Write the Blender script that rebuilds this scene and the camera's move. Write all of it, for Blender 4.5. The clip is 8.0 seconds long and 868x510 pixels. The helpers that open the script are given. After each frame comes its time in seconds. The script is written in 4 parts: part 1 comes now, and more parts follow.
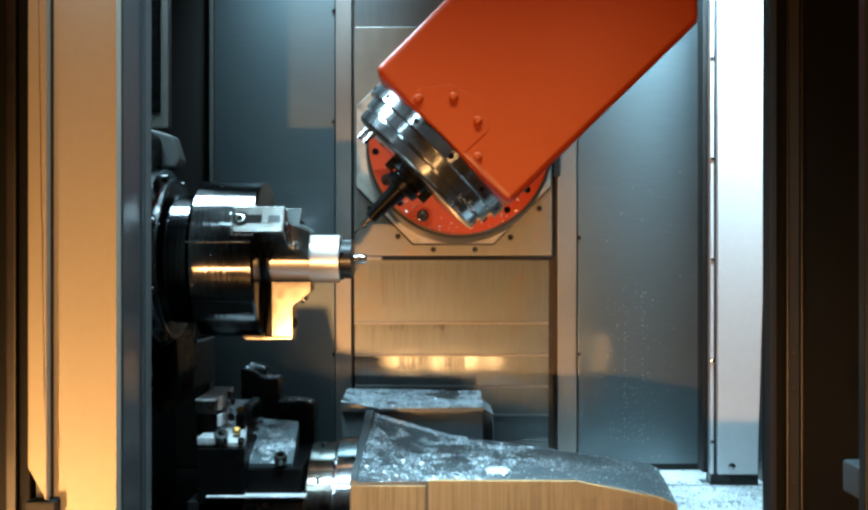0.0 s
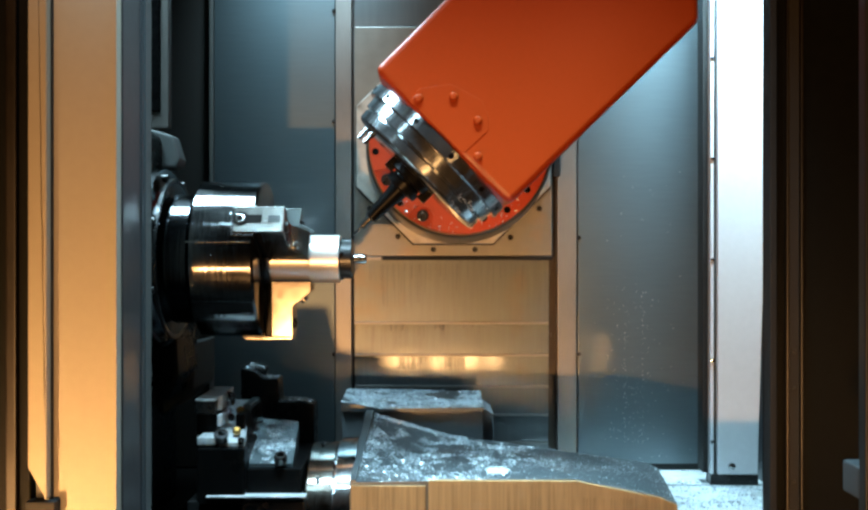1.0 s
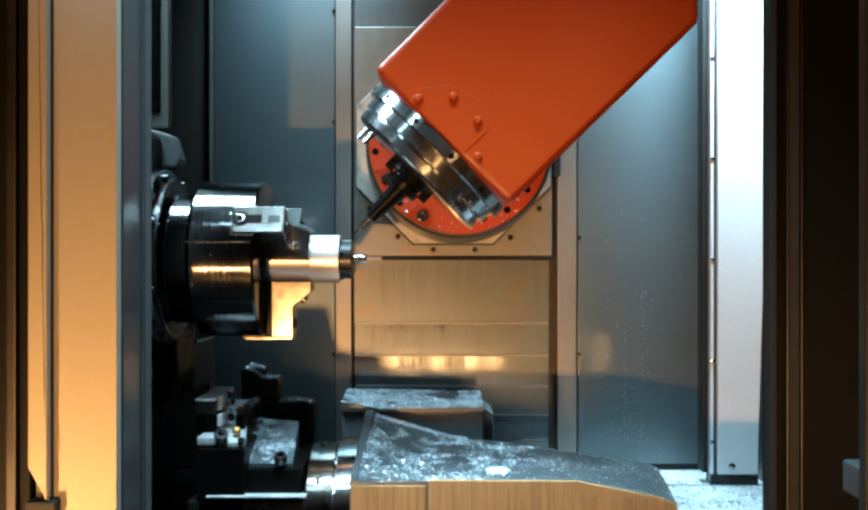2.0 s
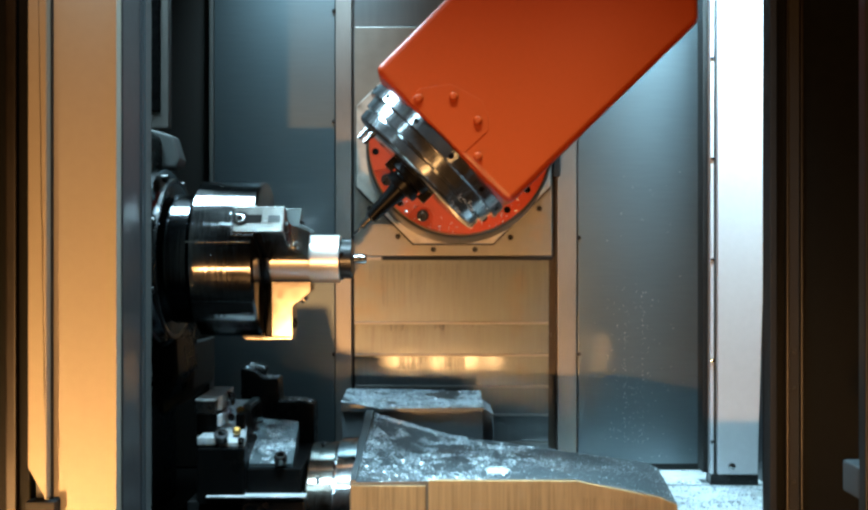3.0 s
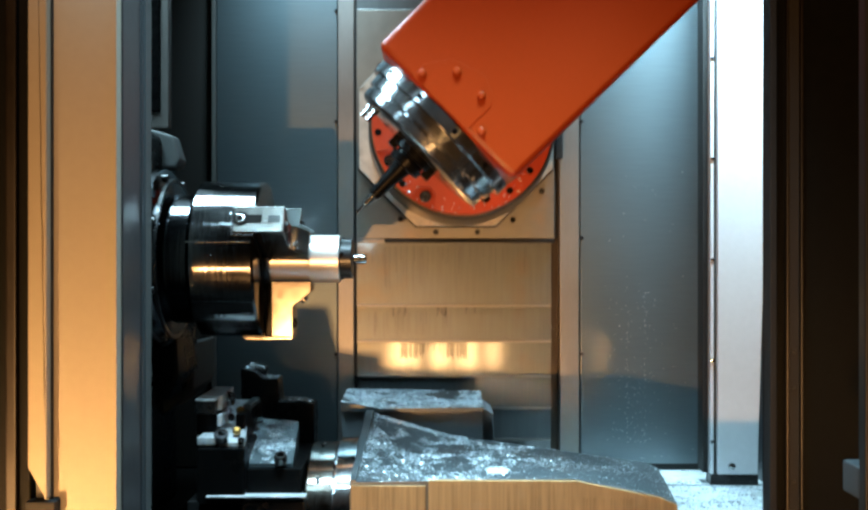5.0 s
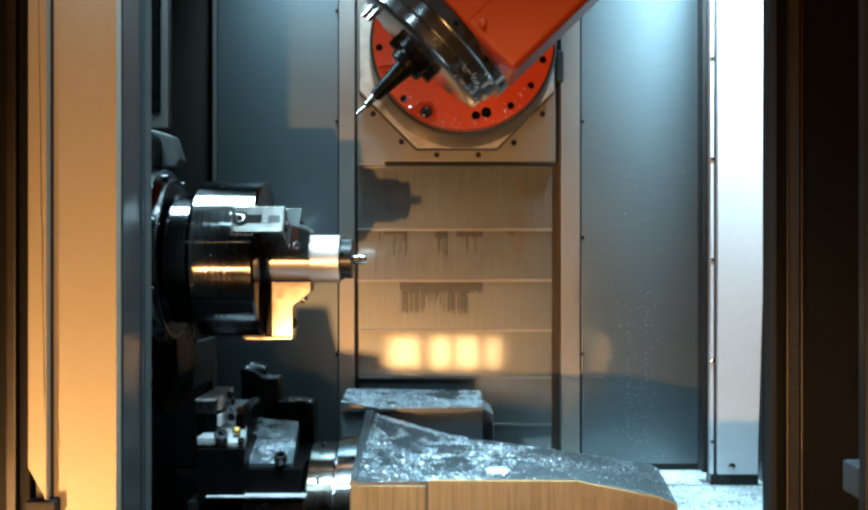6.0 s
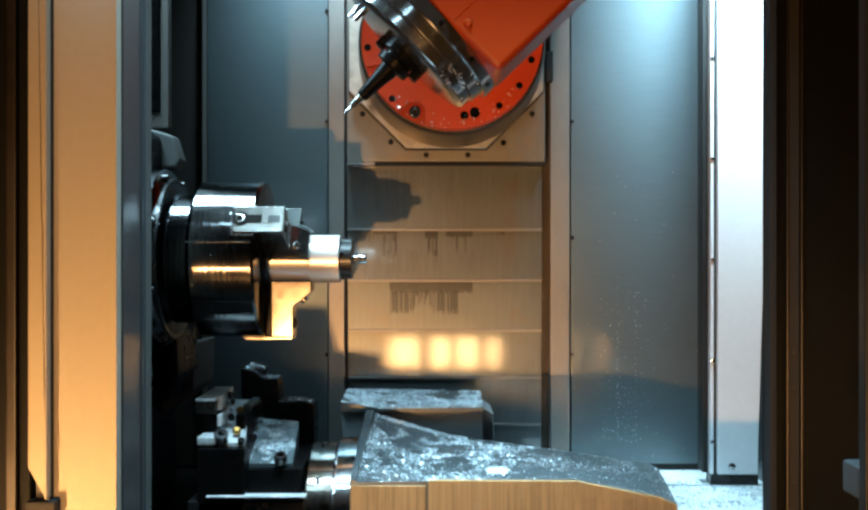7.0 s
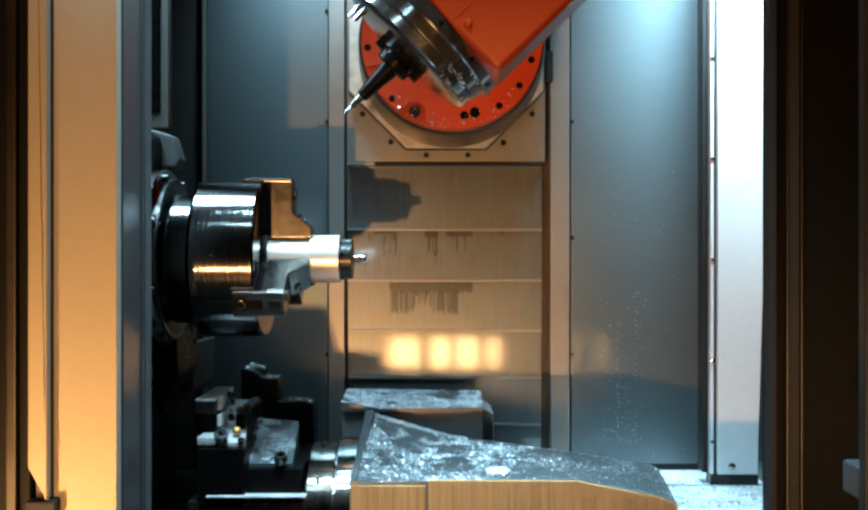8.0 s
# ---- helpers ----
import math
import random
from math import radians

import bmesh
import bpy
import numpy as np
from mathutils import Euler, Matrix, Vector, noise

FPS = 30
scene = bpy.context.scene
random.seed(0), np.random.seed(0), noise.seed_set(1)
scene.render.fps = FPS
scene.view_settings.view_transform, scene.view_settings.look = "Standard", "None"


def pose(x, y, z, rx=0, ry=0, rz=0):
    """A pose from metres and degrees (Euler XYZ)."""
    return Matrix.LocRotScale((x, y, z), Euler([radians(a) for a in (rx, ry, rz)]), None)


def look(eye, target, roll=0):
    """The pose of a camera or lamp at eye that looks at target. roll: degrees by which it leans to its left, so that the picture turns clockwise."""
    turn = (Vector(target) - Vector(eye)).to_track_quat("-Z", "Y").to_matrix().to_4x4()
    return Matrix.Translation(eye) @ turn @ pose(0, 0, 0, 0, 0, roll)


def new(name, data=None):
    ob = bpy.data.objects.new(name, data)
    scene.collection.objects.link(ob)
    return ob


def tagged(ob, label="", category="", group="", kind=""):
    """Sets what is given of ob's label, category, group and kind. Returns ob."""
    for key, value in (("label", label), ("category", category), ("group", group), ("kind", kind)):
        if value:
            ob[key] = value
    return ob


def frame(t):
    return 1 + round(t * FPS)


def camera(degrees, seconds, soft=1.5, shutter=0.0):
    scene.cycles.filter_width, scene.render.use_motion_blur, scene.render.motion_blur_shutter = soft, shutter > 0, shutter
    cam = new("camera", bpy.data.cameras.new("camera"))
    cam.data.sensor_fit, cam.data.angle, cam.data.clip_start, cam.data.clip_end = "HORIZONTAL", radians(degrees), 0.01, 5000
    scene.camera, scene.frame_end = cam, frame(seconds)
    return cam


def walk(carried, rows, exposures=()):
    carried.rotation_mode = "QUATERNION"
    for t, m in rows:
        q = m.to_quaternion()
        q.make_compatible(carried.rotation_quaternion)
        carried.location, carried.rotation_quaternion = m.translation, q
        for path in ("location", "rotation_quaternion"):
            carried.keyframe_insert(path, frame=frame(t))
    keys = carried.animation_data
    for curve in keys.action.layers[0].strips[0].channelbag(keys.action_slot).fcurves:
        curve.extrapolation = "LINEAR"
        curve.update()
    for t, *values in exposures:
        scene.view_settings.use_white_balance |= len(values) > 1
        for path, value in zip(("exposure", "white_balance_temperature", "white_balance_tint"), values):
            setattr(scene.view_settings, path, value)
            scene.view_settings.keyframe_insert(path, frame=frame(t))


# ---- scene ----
D = 1.67            # metres from the lens to the spindle plane (y = 0)
EYE = Vector((0, -D, 1.2))
cam = camera(47.08, 8.0, soft=2.5, shutter=0.5)
walk(cam, [(0, look(EYE, EYE + Vector((0, 1, 0)))), (8.0, look(EYE, EYE + Vector((0, 1, 0))))], [(0, 0.0), (8.0, 0.0)])

# ---- light ----
world = bpy.data.worlds.new("world")
scene.world = world
world.use_nodes = True
world.node_tree.nodes["Background"].inputs[0].default_value = (0.03, 0.035, 0.04, 1)
world.node_tree.nodes["Background"].inputs[1].default_value = 1.0


def area(name, eye, target, sx, sy, watts, colour, spread=180):
    data = bpy.data.lights.new(name, "AREA")
    data.shape, data.size, data.size_y, data.energy, data.color = "RECTANGLE", sx, sy, watts, colour
    data.spread = radians(spread)
    ob = new(name, data)
    ob.matrix_world = look(eye, target)
    return ob


COOL, WARM, HALL_WARM = (0.51, 0.83, 1.0), (1.0, 0.52, 0.19), (1.0, 0.55, 0.21)
WORK_WARM = (1.0, 0.49, 0.17)
area("roof_lamp", (-0.6, -0.01, 2.1), (-0.25, -0.02, 1.2), 0.25, 0.3, 6.5, COOL, 70)
area("side_lamp", (0.66, 0.10, 2.24), (0.68, 0.5, 1.66), 0.3, 0.12, 14, COOL, 56)
area("panel_lamp", (0.49, 0.30, 2.27), (0.58, 0.5, 1.66), 0.16, 0.06, 0.4, COOL, 46)
area("panel_lamp", (0.53, 0.435, 2.27), (0.55, 0.5, 1.5), 0.14, 0.03, 6.8, COOL, 54)
area("panel_lamp", (-0.26, 0.22, 2.27), (-0.26, 0.5, 1.78), 0.16, 0.06, 2.6, COOL, 50)
area("bed_lamp", (0.55, 0.20, 2.2), (0.55, 0.21, 0), 0.25, 0.12, 0.95, COOL, 22)
area("front_lamp", (0.02, -0.42, 2.16), (0.02, -0.24, 0), 0.72, 0.07, 10.5, COOL, 46)
# Added cool fill, no known source, to brighten jaw and holder fronts.
area("header_lamp", (-0.35, -0.50, 1.72), (-0.3, -0.05, 1.1), 0.35, 0.012, 0.3, COOL, 90)
area("work_lamp", (-0.62, -3.0, 0.44), (-0.05, 0.4, 1.2), 0.045, 0.045, 52, WORK_WARM)
# Added warm fill without a known source; brightens the jamb towards its foot.
area("low_lamp", (-0.8, -1.05, 0.5), (-0.47, -0.42, 0.84), 0.12, 0.12, 2.5, WARM, 60)
for lx, wide, power in ((-0.155, 0.14, 0.07), (0.034, 0.085, 0.042), (0.17, 0.10, 0.05), (0.31, 0.075, 0.03)):
    area("hall_lamp", (lx, -2.5, 0.69), (lx * 0.3, 0.4, 0.98), wide, 0.14, power, HALL_WARM, 40)
area("hall_lamp", (1.15, -2.5, 0.69), (0.45, 0.4, 0.97), 0.8, 0.10, 0.4, HALL_WARM, 24)

# ---- materials ----


def nodes(name):
    m = bpy.data.materials.new(name)
    m.use_nodes = True
    t = m.node_tree
    return m, t, t.nodes["Principled BSDF"]


def surface(name, colour, rough, metal=0.0, dark=0.75, scale=6.0, fine=60.0, stretch=(1, 1, 1), bump=0.15,
            rough_vary=0.1, coat=0.0, dirt=None, dirt_at=(0.55, 0.75), spec=0.5, coat_rough=0.12, coat_ior=1.5):
    """Two scales of noise in colour, roughness and relief; stretch draws the fine grain out along an axis."""
    m, t, b = nodes(name)
    N, K = t.nodes.new, t.links.new
    co = N("ShaderNodeTexCoord")
    mp = N("ShaderNodeMapping")
    mp.inputs["Scale"].default_value = stretch
    K(co.outputs["Object"], mp.inputs["Vector"])
    big = N("ShaderNodeTexNoise")
    big.inputs["Scale"].default_value, big.inputs["Detail"].default_value = scale, 5
    K(co.outputs["Object"], big.inputs["Vector"])
    small = N("ShaderNodeTexNoise")
    small.inputs["Scale"].default_value, small.inputs["Detail"].default_value = fine, 4
    K(mp.outputs[0], small.inputs["Vector"])
    mix = N("ShaderNodeMix")
    mix.data_type = "RGBA"
    mix.inputs[6].default_value = (*[c * dark for c in colour], 1)
    mix.inputs[7].default_value = (*colour, 1)
    add = N("ShaderNodeMath")
    add.operation = "MULTIPLY_ADD"
    add.inputs[1].default_value, add.use_clamp = 0.6, True
    K(small.outputs[0], add.inputs[0])
    half = N("ShaderNodeMath")
    half.operation = "MULTIPLY"
    half.inputs[1].default_value = 0.7
    K(big.outputs[0], half.inputs[0])
    K(half.outputs[0], add.inputs[2])
    tone = N("ShaderNodeMapRange")
    tone.inputs[1].default_value, tone.inputs[2].default_value = 0.45, 0.85
    K(add.outputs[0], tone.inputs[0])
    K(tone.outputs[0], mix.inputs[0])
    out = mix.outputs[2]
    if dirt:
        ramp = N("ShaderNodeMapRange")
        ramp.inputs[1].default_value, ramp.inputs[2].default_value = dirt_at
        spots = N("ShaderNodeTexNoise")
        spots.inputs["Scale"].default_value, spots.inputs["Detail"].default_value = scale * 2.3, 7
        K(co.outputs["Object"], spots.inputs["Vector"])
        K(spots.outputs[0], ramp.inputs[0])
        mix2 = N("ShaderNodeMix")
        mix2.data_type = "RGBA"
        K(ramp.outputs[0], mix2.inputs[0])
        K(out, mix2.inputs[6])
        mix2.inputs[7].default_value = (*dirt, 1)
        out = mix2.outputs[2]
    K(out, b.inputs["Base Color"])
    rr = N("ShaderNodeMapRange")
    rr.inputs[3].default_value, rr.inputs[4].default_value = max(rough - rough_vary, 0.03), rough + rough_vary
    K(add.outputs[0], rr.inputs[0])
    K(rr.outputs[0], b.inputs["Roughness"])
    b.inputs["Metallic"].default_value = metal
    b.inputs["Coat Weight"].default_value = coat
    b.inputs["Coat Roughness"].default_value = coat_rough
    b.inputs["Coat IOR"].default_value = coat_ior
    b.inputs["Specular IOR Level"].default_value = spec
    if bump:
        bp = N("ShaderNodeBump")
        bp.inputs["Strength"].default_value, bp.inputs["Distance"].default_value = bump, 0.002
        K(small.outputs[0], bp.inputs["Height"])
        K(bp.outputs[0], b.inputs["Normal"])
    return m


PANEL = surface("brushed_steel_panel", (0.15, 0.187, 0.20), 0.40, 0.84, 0.88, 3, 30, (0.5, 1, 9), 0.02, 0.05, coat=0.8)
SLAT = surface("brushed_steel_slat", (0.185, 0.204, 0.208), 0.36, 0.78, 0.8, 4, 26, (5, 1, 0.35), 0.01, 0.04, coat=0.9, dirt=(0.19, 0.16, 0.12), dirt_at=(0.58, 0.8), coat_rough=0.075, coat_ior=2.2)
RAIL = surface("steel_rail", (0.29, 0.28, 0.265), 0.4, 0.78, 0.8, 5, 50, (20, 1, 1), 0.05)
PLATE = surface("ground_steel_plate", (0.265, 0.255, 0.228), 0.4, 0.75, 0.85, 5, 50, (1, 1, 1), 0.06, dirt=(0.3, 0.22, 0.15), dirt_at=(0.6, 0.8))
ORANGE = surface("orange_paint", (0.29, 0.031, 0.0015), 0.36, 0.0, 0.93, 5, 160, (1, 1, 1), 0.015, 0.05, coat=0.1, spec=0.3)
ORANGE_DISC = surface("orange_red_paint", (0.5, 0.048, 0.012), 0.4, 0.0, 0.88, 6, 120, (1, 1, 1), 0.03, coat=0.12, spec=0.35)
CHROME = surface("polished_steel", (0.5, 0.51, 0.52), 0.09, 1.0, 0.8, 6, 60, (1, 1, 1), 0.01, 0.03)
OCTAGON = surface("stained_octagon_steel", (0.64, 0.6, 0.53), 0.36, 0.3, 0.7, 9, 60, (1, 1, 1), 0.06, dirt=(0.12, 0.085, 0.05), dirt_at=(0.55, 0.75))
BOSS = surface("stained_boss_steel", (0.13, 0.105, 0.078), 0.3, 0.8, 0.7, 8, 40, (1, 1, 1), 0.05)
NOSE = surface("machined_nose_steel", (0.46, 0.47, 0.48), 0.14, 0.96, 0.75, 10, 80, (1, 1, 1), 0.03, 0.04)
STEEL = surface("turned_steel", (0.16, 0.16, 0.16), 0.10, 1.0, 0.7, 8, 90, (4, 0.12, 0.12), 0.22, 0.05)
DARK_STEEL = surface("dark_oiled_steel", (0.014, 0.014, 0.014), 0.26, 0.3, 0.6, 8, 60, (1, 1, 1), 0.08, 0.1)
ALU = surface("machined_aluminium", (0.8, 0.78, 0.74), 0.3, 0.6, 0.92, 8, 140, (6, 1, 1), 0.05, 0.05)
JAW = surface("milled_jaw_steel", (0.28, 0.265, 0.245), 0.17, 1.0, 0.75, 8, 70, (1, 1, 1), 0.06, 0.08)
BLACK = surface("black_oxide", (0.0035, 0.0035, 0.0036), 0.26, 0.0, 0.6, 8, 60, (1, 1, 1), 0.06, spec=0.07)
# Near-black without sheen: puts shade into the bed plates and the sill.
MATT_BLACK = surface("matt_black_sheet", (0.011, 0.0105, 0.01), 0.8, 0.0, 0.6, 8, 60, (1, 1, 1), 0.2, spec=0.05)
RUBBER = surface("black_rubber", (0.018, 0.018, 0.018), 0.6, 0.0, 0.7, 8, 60, (1, 1, 1), 0.05, spec=0.25)
OILED = surface("oiled_black_steel", (0.06, 0.062, 0.066), 0.12, 1.0, 0.7, 8, 90, (4, 0.12, 0.12), 0.1, 0.04)
CAST = surface("grey_painted_casting", (0.075, 0.078, 0.075), 0.6, 0.0, 0.85, 5, 60, (1, 1, 1), 0.08)
FRAME = surface("cream_painted_frame", (0.37, 0.325, 0.25), 0.45, 0.0, 0.93, 2.5, 90, (1, 1, 1), 0.03)
WHITE = surface("white_painted_post", (0.72, 0.74, 0.76), 0.42, 0.0, 0.93, 3, 90, (1, 1, 1), 0.03)
GREY = surface("blue_grey_paint", (0.05, 0.056, 0.06), 0.3, 0.0, 0.85, 3, 60, (1, 1, 1), 0.03)
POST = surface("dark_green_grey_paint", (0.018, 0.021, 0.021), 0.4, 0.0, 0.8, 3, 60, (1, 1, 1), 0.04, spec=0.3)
BRACKET = surface("teal_grey_paint", (0.06, 0.07, 0.075), 0.45, 0.0, 0.85, 3, 60, (1, 1, 1), 0.03, spec=0.3)
RETURN = surface("grey_jamb_return", (0.06, 0.054, 0.055), 0.3, 0.0, 0.85, 3, 60, (1, 1, 1), 0.03)
COLUMN = surface("grey_column_paint", (0.075, 0.066, 0.058), 0.5, 0.0, 0.85, 3, 60, (1, 1, 1), 0.03)
PILLAR = surface("dark_green_grey_sheet", (0.024, 0.021, 0.018), 0.6, 0.0, 0.85, 3, 60, (1, 1, 1), 0.04, spec=0.3)
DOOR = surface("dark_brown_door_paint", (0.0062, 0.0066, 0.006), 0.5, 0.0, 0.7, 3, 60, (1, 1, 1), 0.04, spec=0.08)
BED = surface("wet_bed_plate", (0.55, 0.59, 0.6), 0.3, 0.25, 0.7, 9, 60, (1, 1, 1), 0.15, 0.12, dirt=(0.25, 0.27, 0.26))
HOUSING = surface("turret_housing_steel", (0.066, 0.084, 0.092), 0.33, 0.4, 0.7, 7, 60, (1, 1, 1), 0.1, 0.1, dirt=(0.1, 0.1, 0.1))
HOUSING_SIDE = surface("turret_housing_paint", (0.33, 0.19, 0.08), 0.4, 0.0, 0.45, 4, 26, (5, 1, 0.3), 0.03, dirt=(0.25, 0.17, 0.1), dirt_at=(0.6, 0.8))
CHIP = surface("aluminium_chips", (0.66, 0.73, 0.77), 0.25, 0.4, 0.7, 30, 200, (1, 1, 1), 0.0)
DROP = surface("dried_coolant", (0.5, 0.54, 0.55), 0.4, 0.0, 0.8, 30, 200, (1, 1, 1), 0.0)
STAIN, _t, _b = nodes("dried_coolant_stain")
_b.inputs["Base Color"].default_value, _b.inputs["Roughness"].default_value, _b.inputs["Alpha"].default_value = (0.05, 0.036, 0.022, 1), 0.4, 0.42
MILK = surface("milky_coolant", (0.6, 0.66, 0.68), 0.15, 0.0, 0.8, 30, 200, (1, 1, 1), 0.0)
STREAK, _t, _b = nodes("thin_coolant_streak")
_b.inputs["Base Color"].default_value, _b.inputs["Roughness"].default_value, _b.inputs["Alpha"].default_value = (0.06, 0.035, 0.015, 1), 0.45, 0.13
CHANNEL = surface("stained_channel_steel", (0.07, 0.052, 0.038), 0.4, 0.3, 0.6, 8, 60, (1, 1, 0.2), 0.05)
BLOCK = surface("blue_grey_block_paint", (0.13, 0.15, 0.16), 0.5, 0.0, 0.85, 5, 60, (1, 1, 1), 0.05)
BRASS = surface("brass", (0.3, 0.17, 0.05), 0.35, 1.0, 0.8, 20, 120, (1, 1, 1), 0.03)
COLLAR = surface("worn_polished_steel", (0.5, 0.51, 0.52), 0.11, 1.0, 0.7, 14, 90, (5, 0.3, 0.3), 0.06, 0.05, dirt=(0.12, 0.09, 0.06), dirt_at=(0.56, 0.72))
RING = surface("stained_ring_steel", (0.2, 0.185, 0.165), 0.14, 1.0, 0.6, 14, 90, (5, 0.3, 0.3), 0.08, 0.05, dirt=(0.05, 0.035, 0.022), dirt_at=(0.5, 0.66))
CLAMP = surface("worn_bright_steel", (0.85, 0.88, 0.9), 0.28, 0.5, 0.6, 30, 160, (1, 1, 1), 0.08, dirt=(0.12, 0.12, 0.12), dirt_at=(0.6, 0.78))
DOOR_RIB = surface("brown_door_rib", (0.016, 0.0105, 0.0065), 0.33, 0.0, 0.5, 6, 120, (1, 1, 0.3), 0.15)
CONCRETE = surface("workshop_floor_paint", (0.14, 0.13, 0.12), 0.5, 0.0, 0.8, 2, 40, (1, 1, 1), 0.05)
HALL = surface("workshop_wall_paint", (0.12, 0.11, 0.1), 0.7, 0.0, 0.85, 1.5, 40, (1, 1, 1), 0.05)

# ---- mesh helpers ----


def box(bm, x0, x1, y0, y1, z0, z1, bevel=0.0, segments=2):
    made = bmesh.ops.create_cube(bm, size=1.0)["verts"]
    for v in made:
        v.co = Vector((x0 + (v.co.x + 0.5) * (x1 - x0), y0 + (v.co.y + 0.5) * (y1 - y0), z0 + (v.co.z + 0.5) * (z1 - z0)))
    if bevel:
        edges = list({e for v in made for e in v.link_edges})
        bmesh.ops.bevel(bm, geom=edges, offset=bevel, segments=segments, affect="EDGES", profile=0.5)
    return bm


def prism(bm, outline, y0, y1, bevel=0.0, segments=2):
    """An outline in x and z, drawn out from y0 (front) to y1."""
    front = [bm.verts.new((x, y0, z)) for x, z in outline]
    back = [bm.verts.new((x, y1, z)) for x, z in outline]
    n = len(outline)
    faces = [bm.faces.new(front), bm.faces.new(list(reversed(back)))]
    for i in range(n):
        faces.append(bm.faces.new((front[i], back[i], back[(i + 1) % n], front[(i + 1) % n])))
    bmesh.ops.recalc_face_normals(bm, faces=faces)
    if bevel:
        edges = list({e for f in faces for e in f.edges})
        bmesh.ops.bevel(bm, geom=edges, offset=bevel, segments=segments, affect="EDGES", profile=0.5)
    return bm


def lathe(bm, profile, m=Matrix(), n=64):
    """Turns (along, radius) pairs round the local x axis."""
    rings = []
    for a, r in profile:
        rings.append([bm.verts.new(m @ Vector((a, r * math.sin(2 * math.pi * i / n), r * math.cos(2 * math.pi * i / n)))) for i in range(n)])
    faces = []
    for p, q in zip(rings, rings[1:]):
        for i in range(n):
            faces.append(bm.faces.new((p[i], q[i], q[(i + 1) % n], p[(i + 1) % n])))
    faces.append(bm.faces.new(rings[0]))
    faces.append(bm.faces.new(list(reversed(rings[-1]))))
    bmesh.ops.recalc_face_normals(bm, faces=faces)
    for f in faces[:-2]:
        f.smooth = True
    return bm


def socket_screw(bm, m, r, h):
    """A cap screw with its hexagon socket; the head points along local x."""
    lathe(bm, [(0, r), (h * 0.85, r), (h, r * 0.88), (h, r * 0.55), (h * 0.4, r * 0.5), (h * 0.4, 0.0002)], m, 20)


def empty(name, m=Matrix()):
    ob = new(name)
    ob.empty_display_size = 0.05
    ob.matrix_world = m
    return ob


def part(name, bm, material, parent=None, label="", sharp=35):
    mesh = bpy.data.meshes.new(name)
    for e in bm.edges:
        if len(e.link_faces) == 2 and e.calc_face_angle(0) > radians(sharp):
            e.smooth = False
    for f in bm.faces:
        f.smooth = True
    bm.to_mesh(mesh)
    bm.free()
    mesh.materials.append(material)
    ob = new(name, mesh)
    if len(mesh.polygons) > 6:
        keep = ob.modifiers.new("flat_faces", "WEIGHTED_NORMAL")
        keep.keep_sharp, keep.weight = True, 90
    if parent:
        ob.parent = parent
    if label:
        ob["label"] = label
    return ob


def B():
    return bmesh.new()


AX = pose(0, 0, 0)                    # lathe axis along x
OUT = pose(0, 0, 0, 0, 0, -90)        # lathe axis towards the viewer (-y)
UP = pose(0, 0, 0, 0, -90, 0)         # lathe axis upwards

AXIS_Z = 1.1935                 # height of the main spindle

# ---- structure ----
tagged(part("floor", box(B(), -4, 4, -6, 2.5, -0.1, 0), CONCRETE), "dark painted concrete workshop floor", "floor", kind="structure")
for nm, b in (("wall_south", (-4, 4, -6.1, -6, 0, 3.4)), ("wall_north", (-4, 4, 2.5, 2.6, 0, 3.4)), ("wall_west", (-4.1, -4, -6, 2.5, 0, 3.4)), ("wall_east", (4, 4.1, -6, 2.5, 0, 3.4))):
    tagged(part(nm, box(B(), *b), HALL), "dim plain workshop wall", "wall", kind="structure")
tagged(part("ceiling", box(B(), -4.1, 4.1, -6.1, 2.6, 3.4, 3.5), HALL), "dim workshop ceiling", "ceiling", kind="structure")

# Unseen bars, added to make the hall lamps' reflections uneven.
frame_bars = tagged(empty("lamp_grille"), "unseen dark bars added to break up the lamps' reflections", "grille")
for z in (0.708, 0.655):
    part("bar", box(B(), -0.26, 0.40, -2.487, -2.481, z - 0.004, z + 0.004, 0.001), MATT_BLACK, frame_bars)
for x in (-0.20, -0.125, 0.085, 0.16, 0.30, 0.335):
    part("bar", box(B(), x - 0.004, x + 0.004, -2.480, -2.474, 0.60, 0.78, 0.001), MATT_BLACK, frame_bars)
for x in (-0.255, 0.395):
    part("stand", box(B(), x - 0.006, x + 0.006, -2.487, -2.474, 0.0, 0.79, 0.002), MATT_BLACK, frame_bars, "upright of the added bars")

FLOOR_Z = 0.729
tagged(part("machine_bed", box(B(), -0.95, 0.95, -0.32, 0.62, 0.0, FLOOR_Z - 0.02), CAST), "grey machine base under the working area", "machine base", kind="structure")
bed = tagged(empty("bed_cover"), "wet steel bed cover plates strewn with chips", "bed cover", kind="structure")
# Blackened in place of shade, so the chuck's underside reflects nothing bright.
part("plate", box(B(), -0.80, 0.225, -0.30, 0.60, FLOOR_Z - 0.019, FLOOR_Z - 0.001, 0.002), MATT_BLACK, bed, "bed plate blackened in place of shade")
part("plate", box(B(), 0.226, 0.80, 0.131, 0.3650, FLOOR_Z - 0.019, FLOOR_Z, 0.002), BED, bed)
part("plate", box(B(), 0.226, 0.80, 0.3730, 0.60, FLOOR_Z - 0.019, FLOOR_Z + 0.001, 0.002), BED, bed)
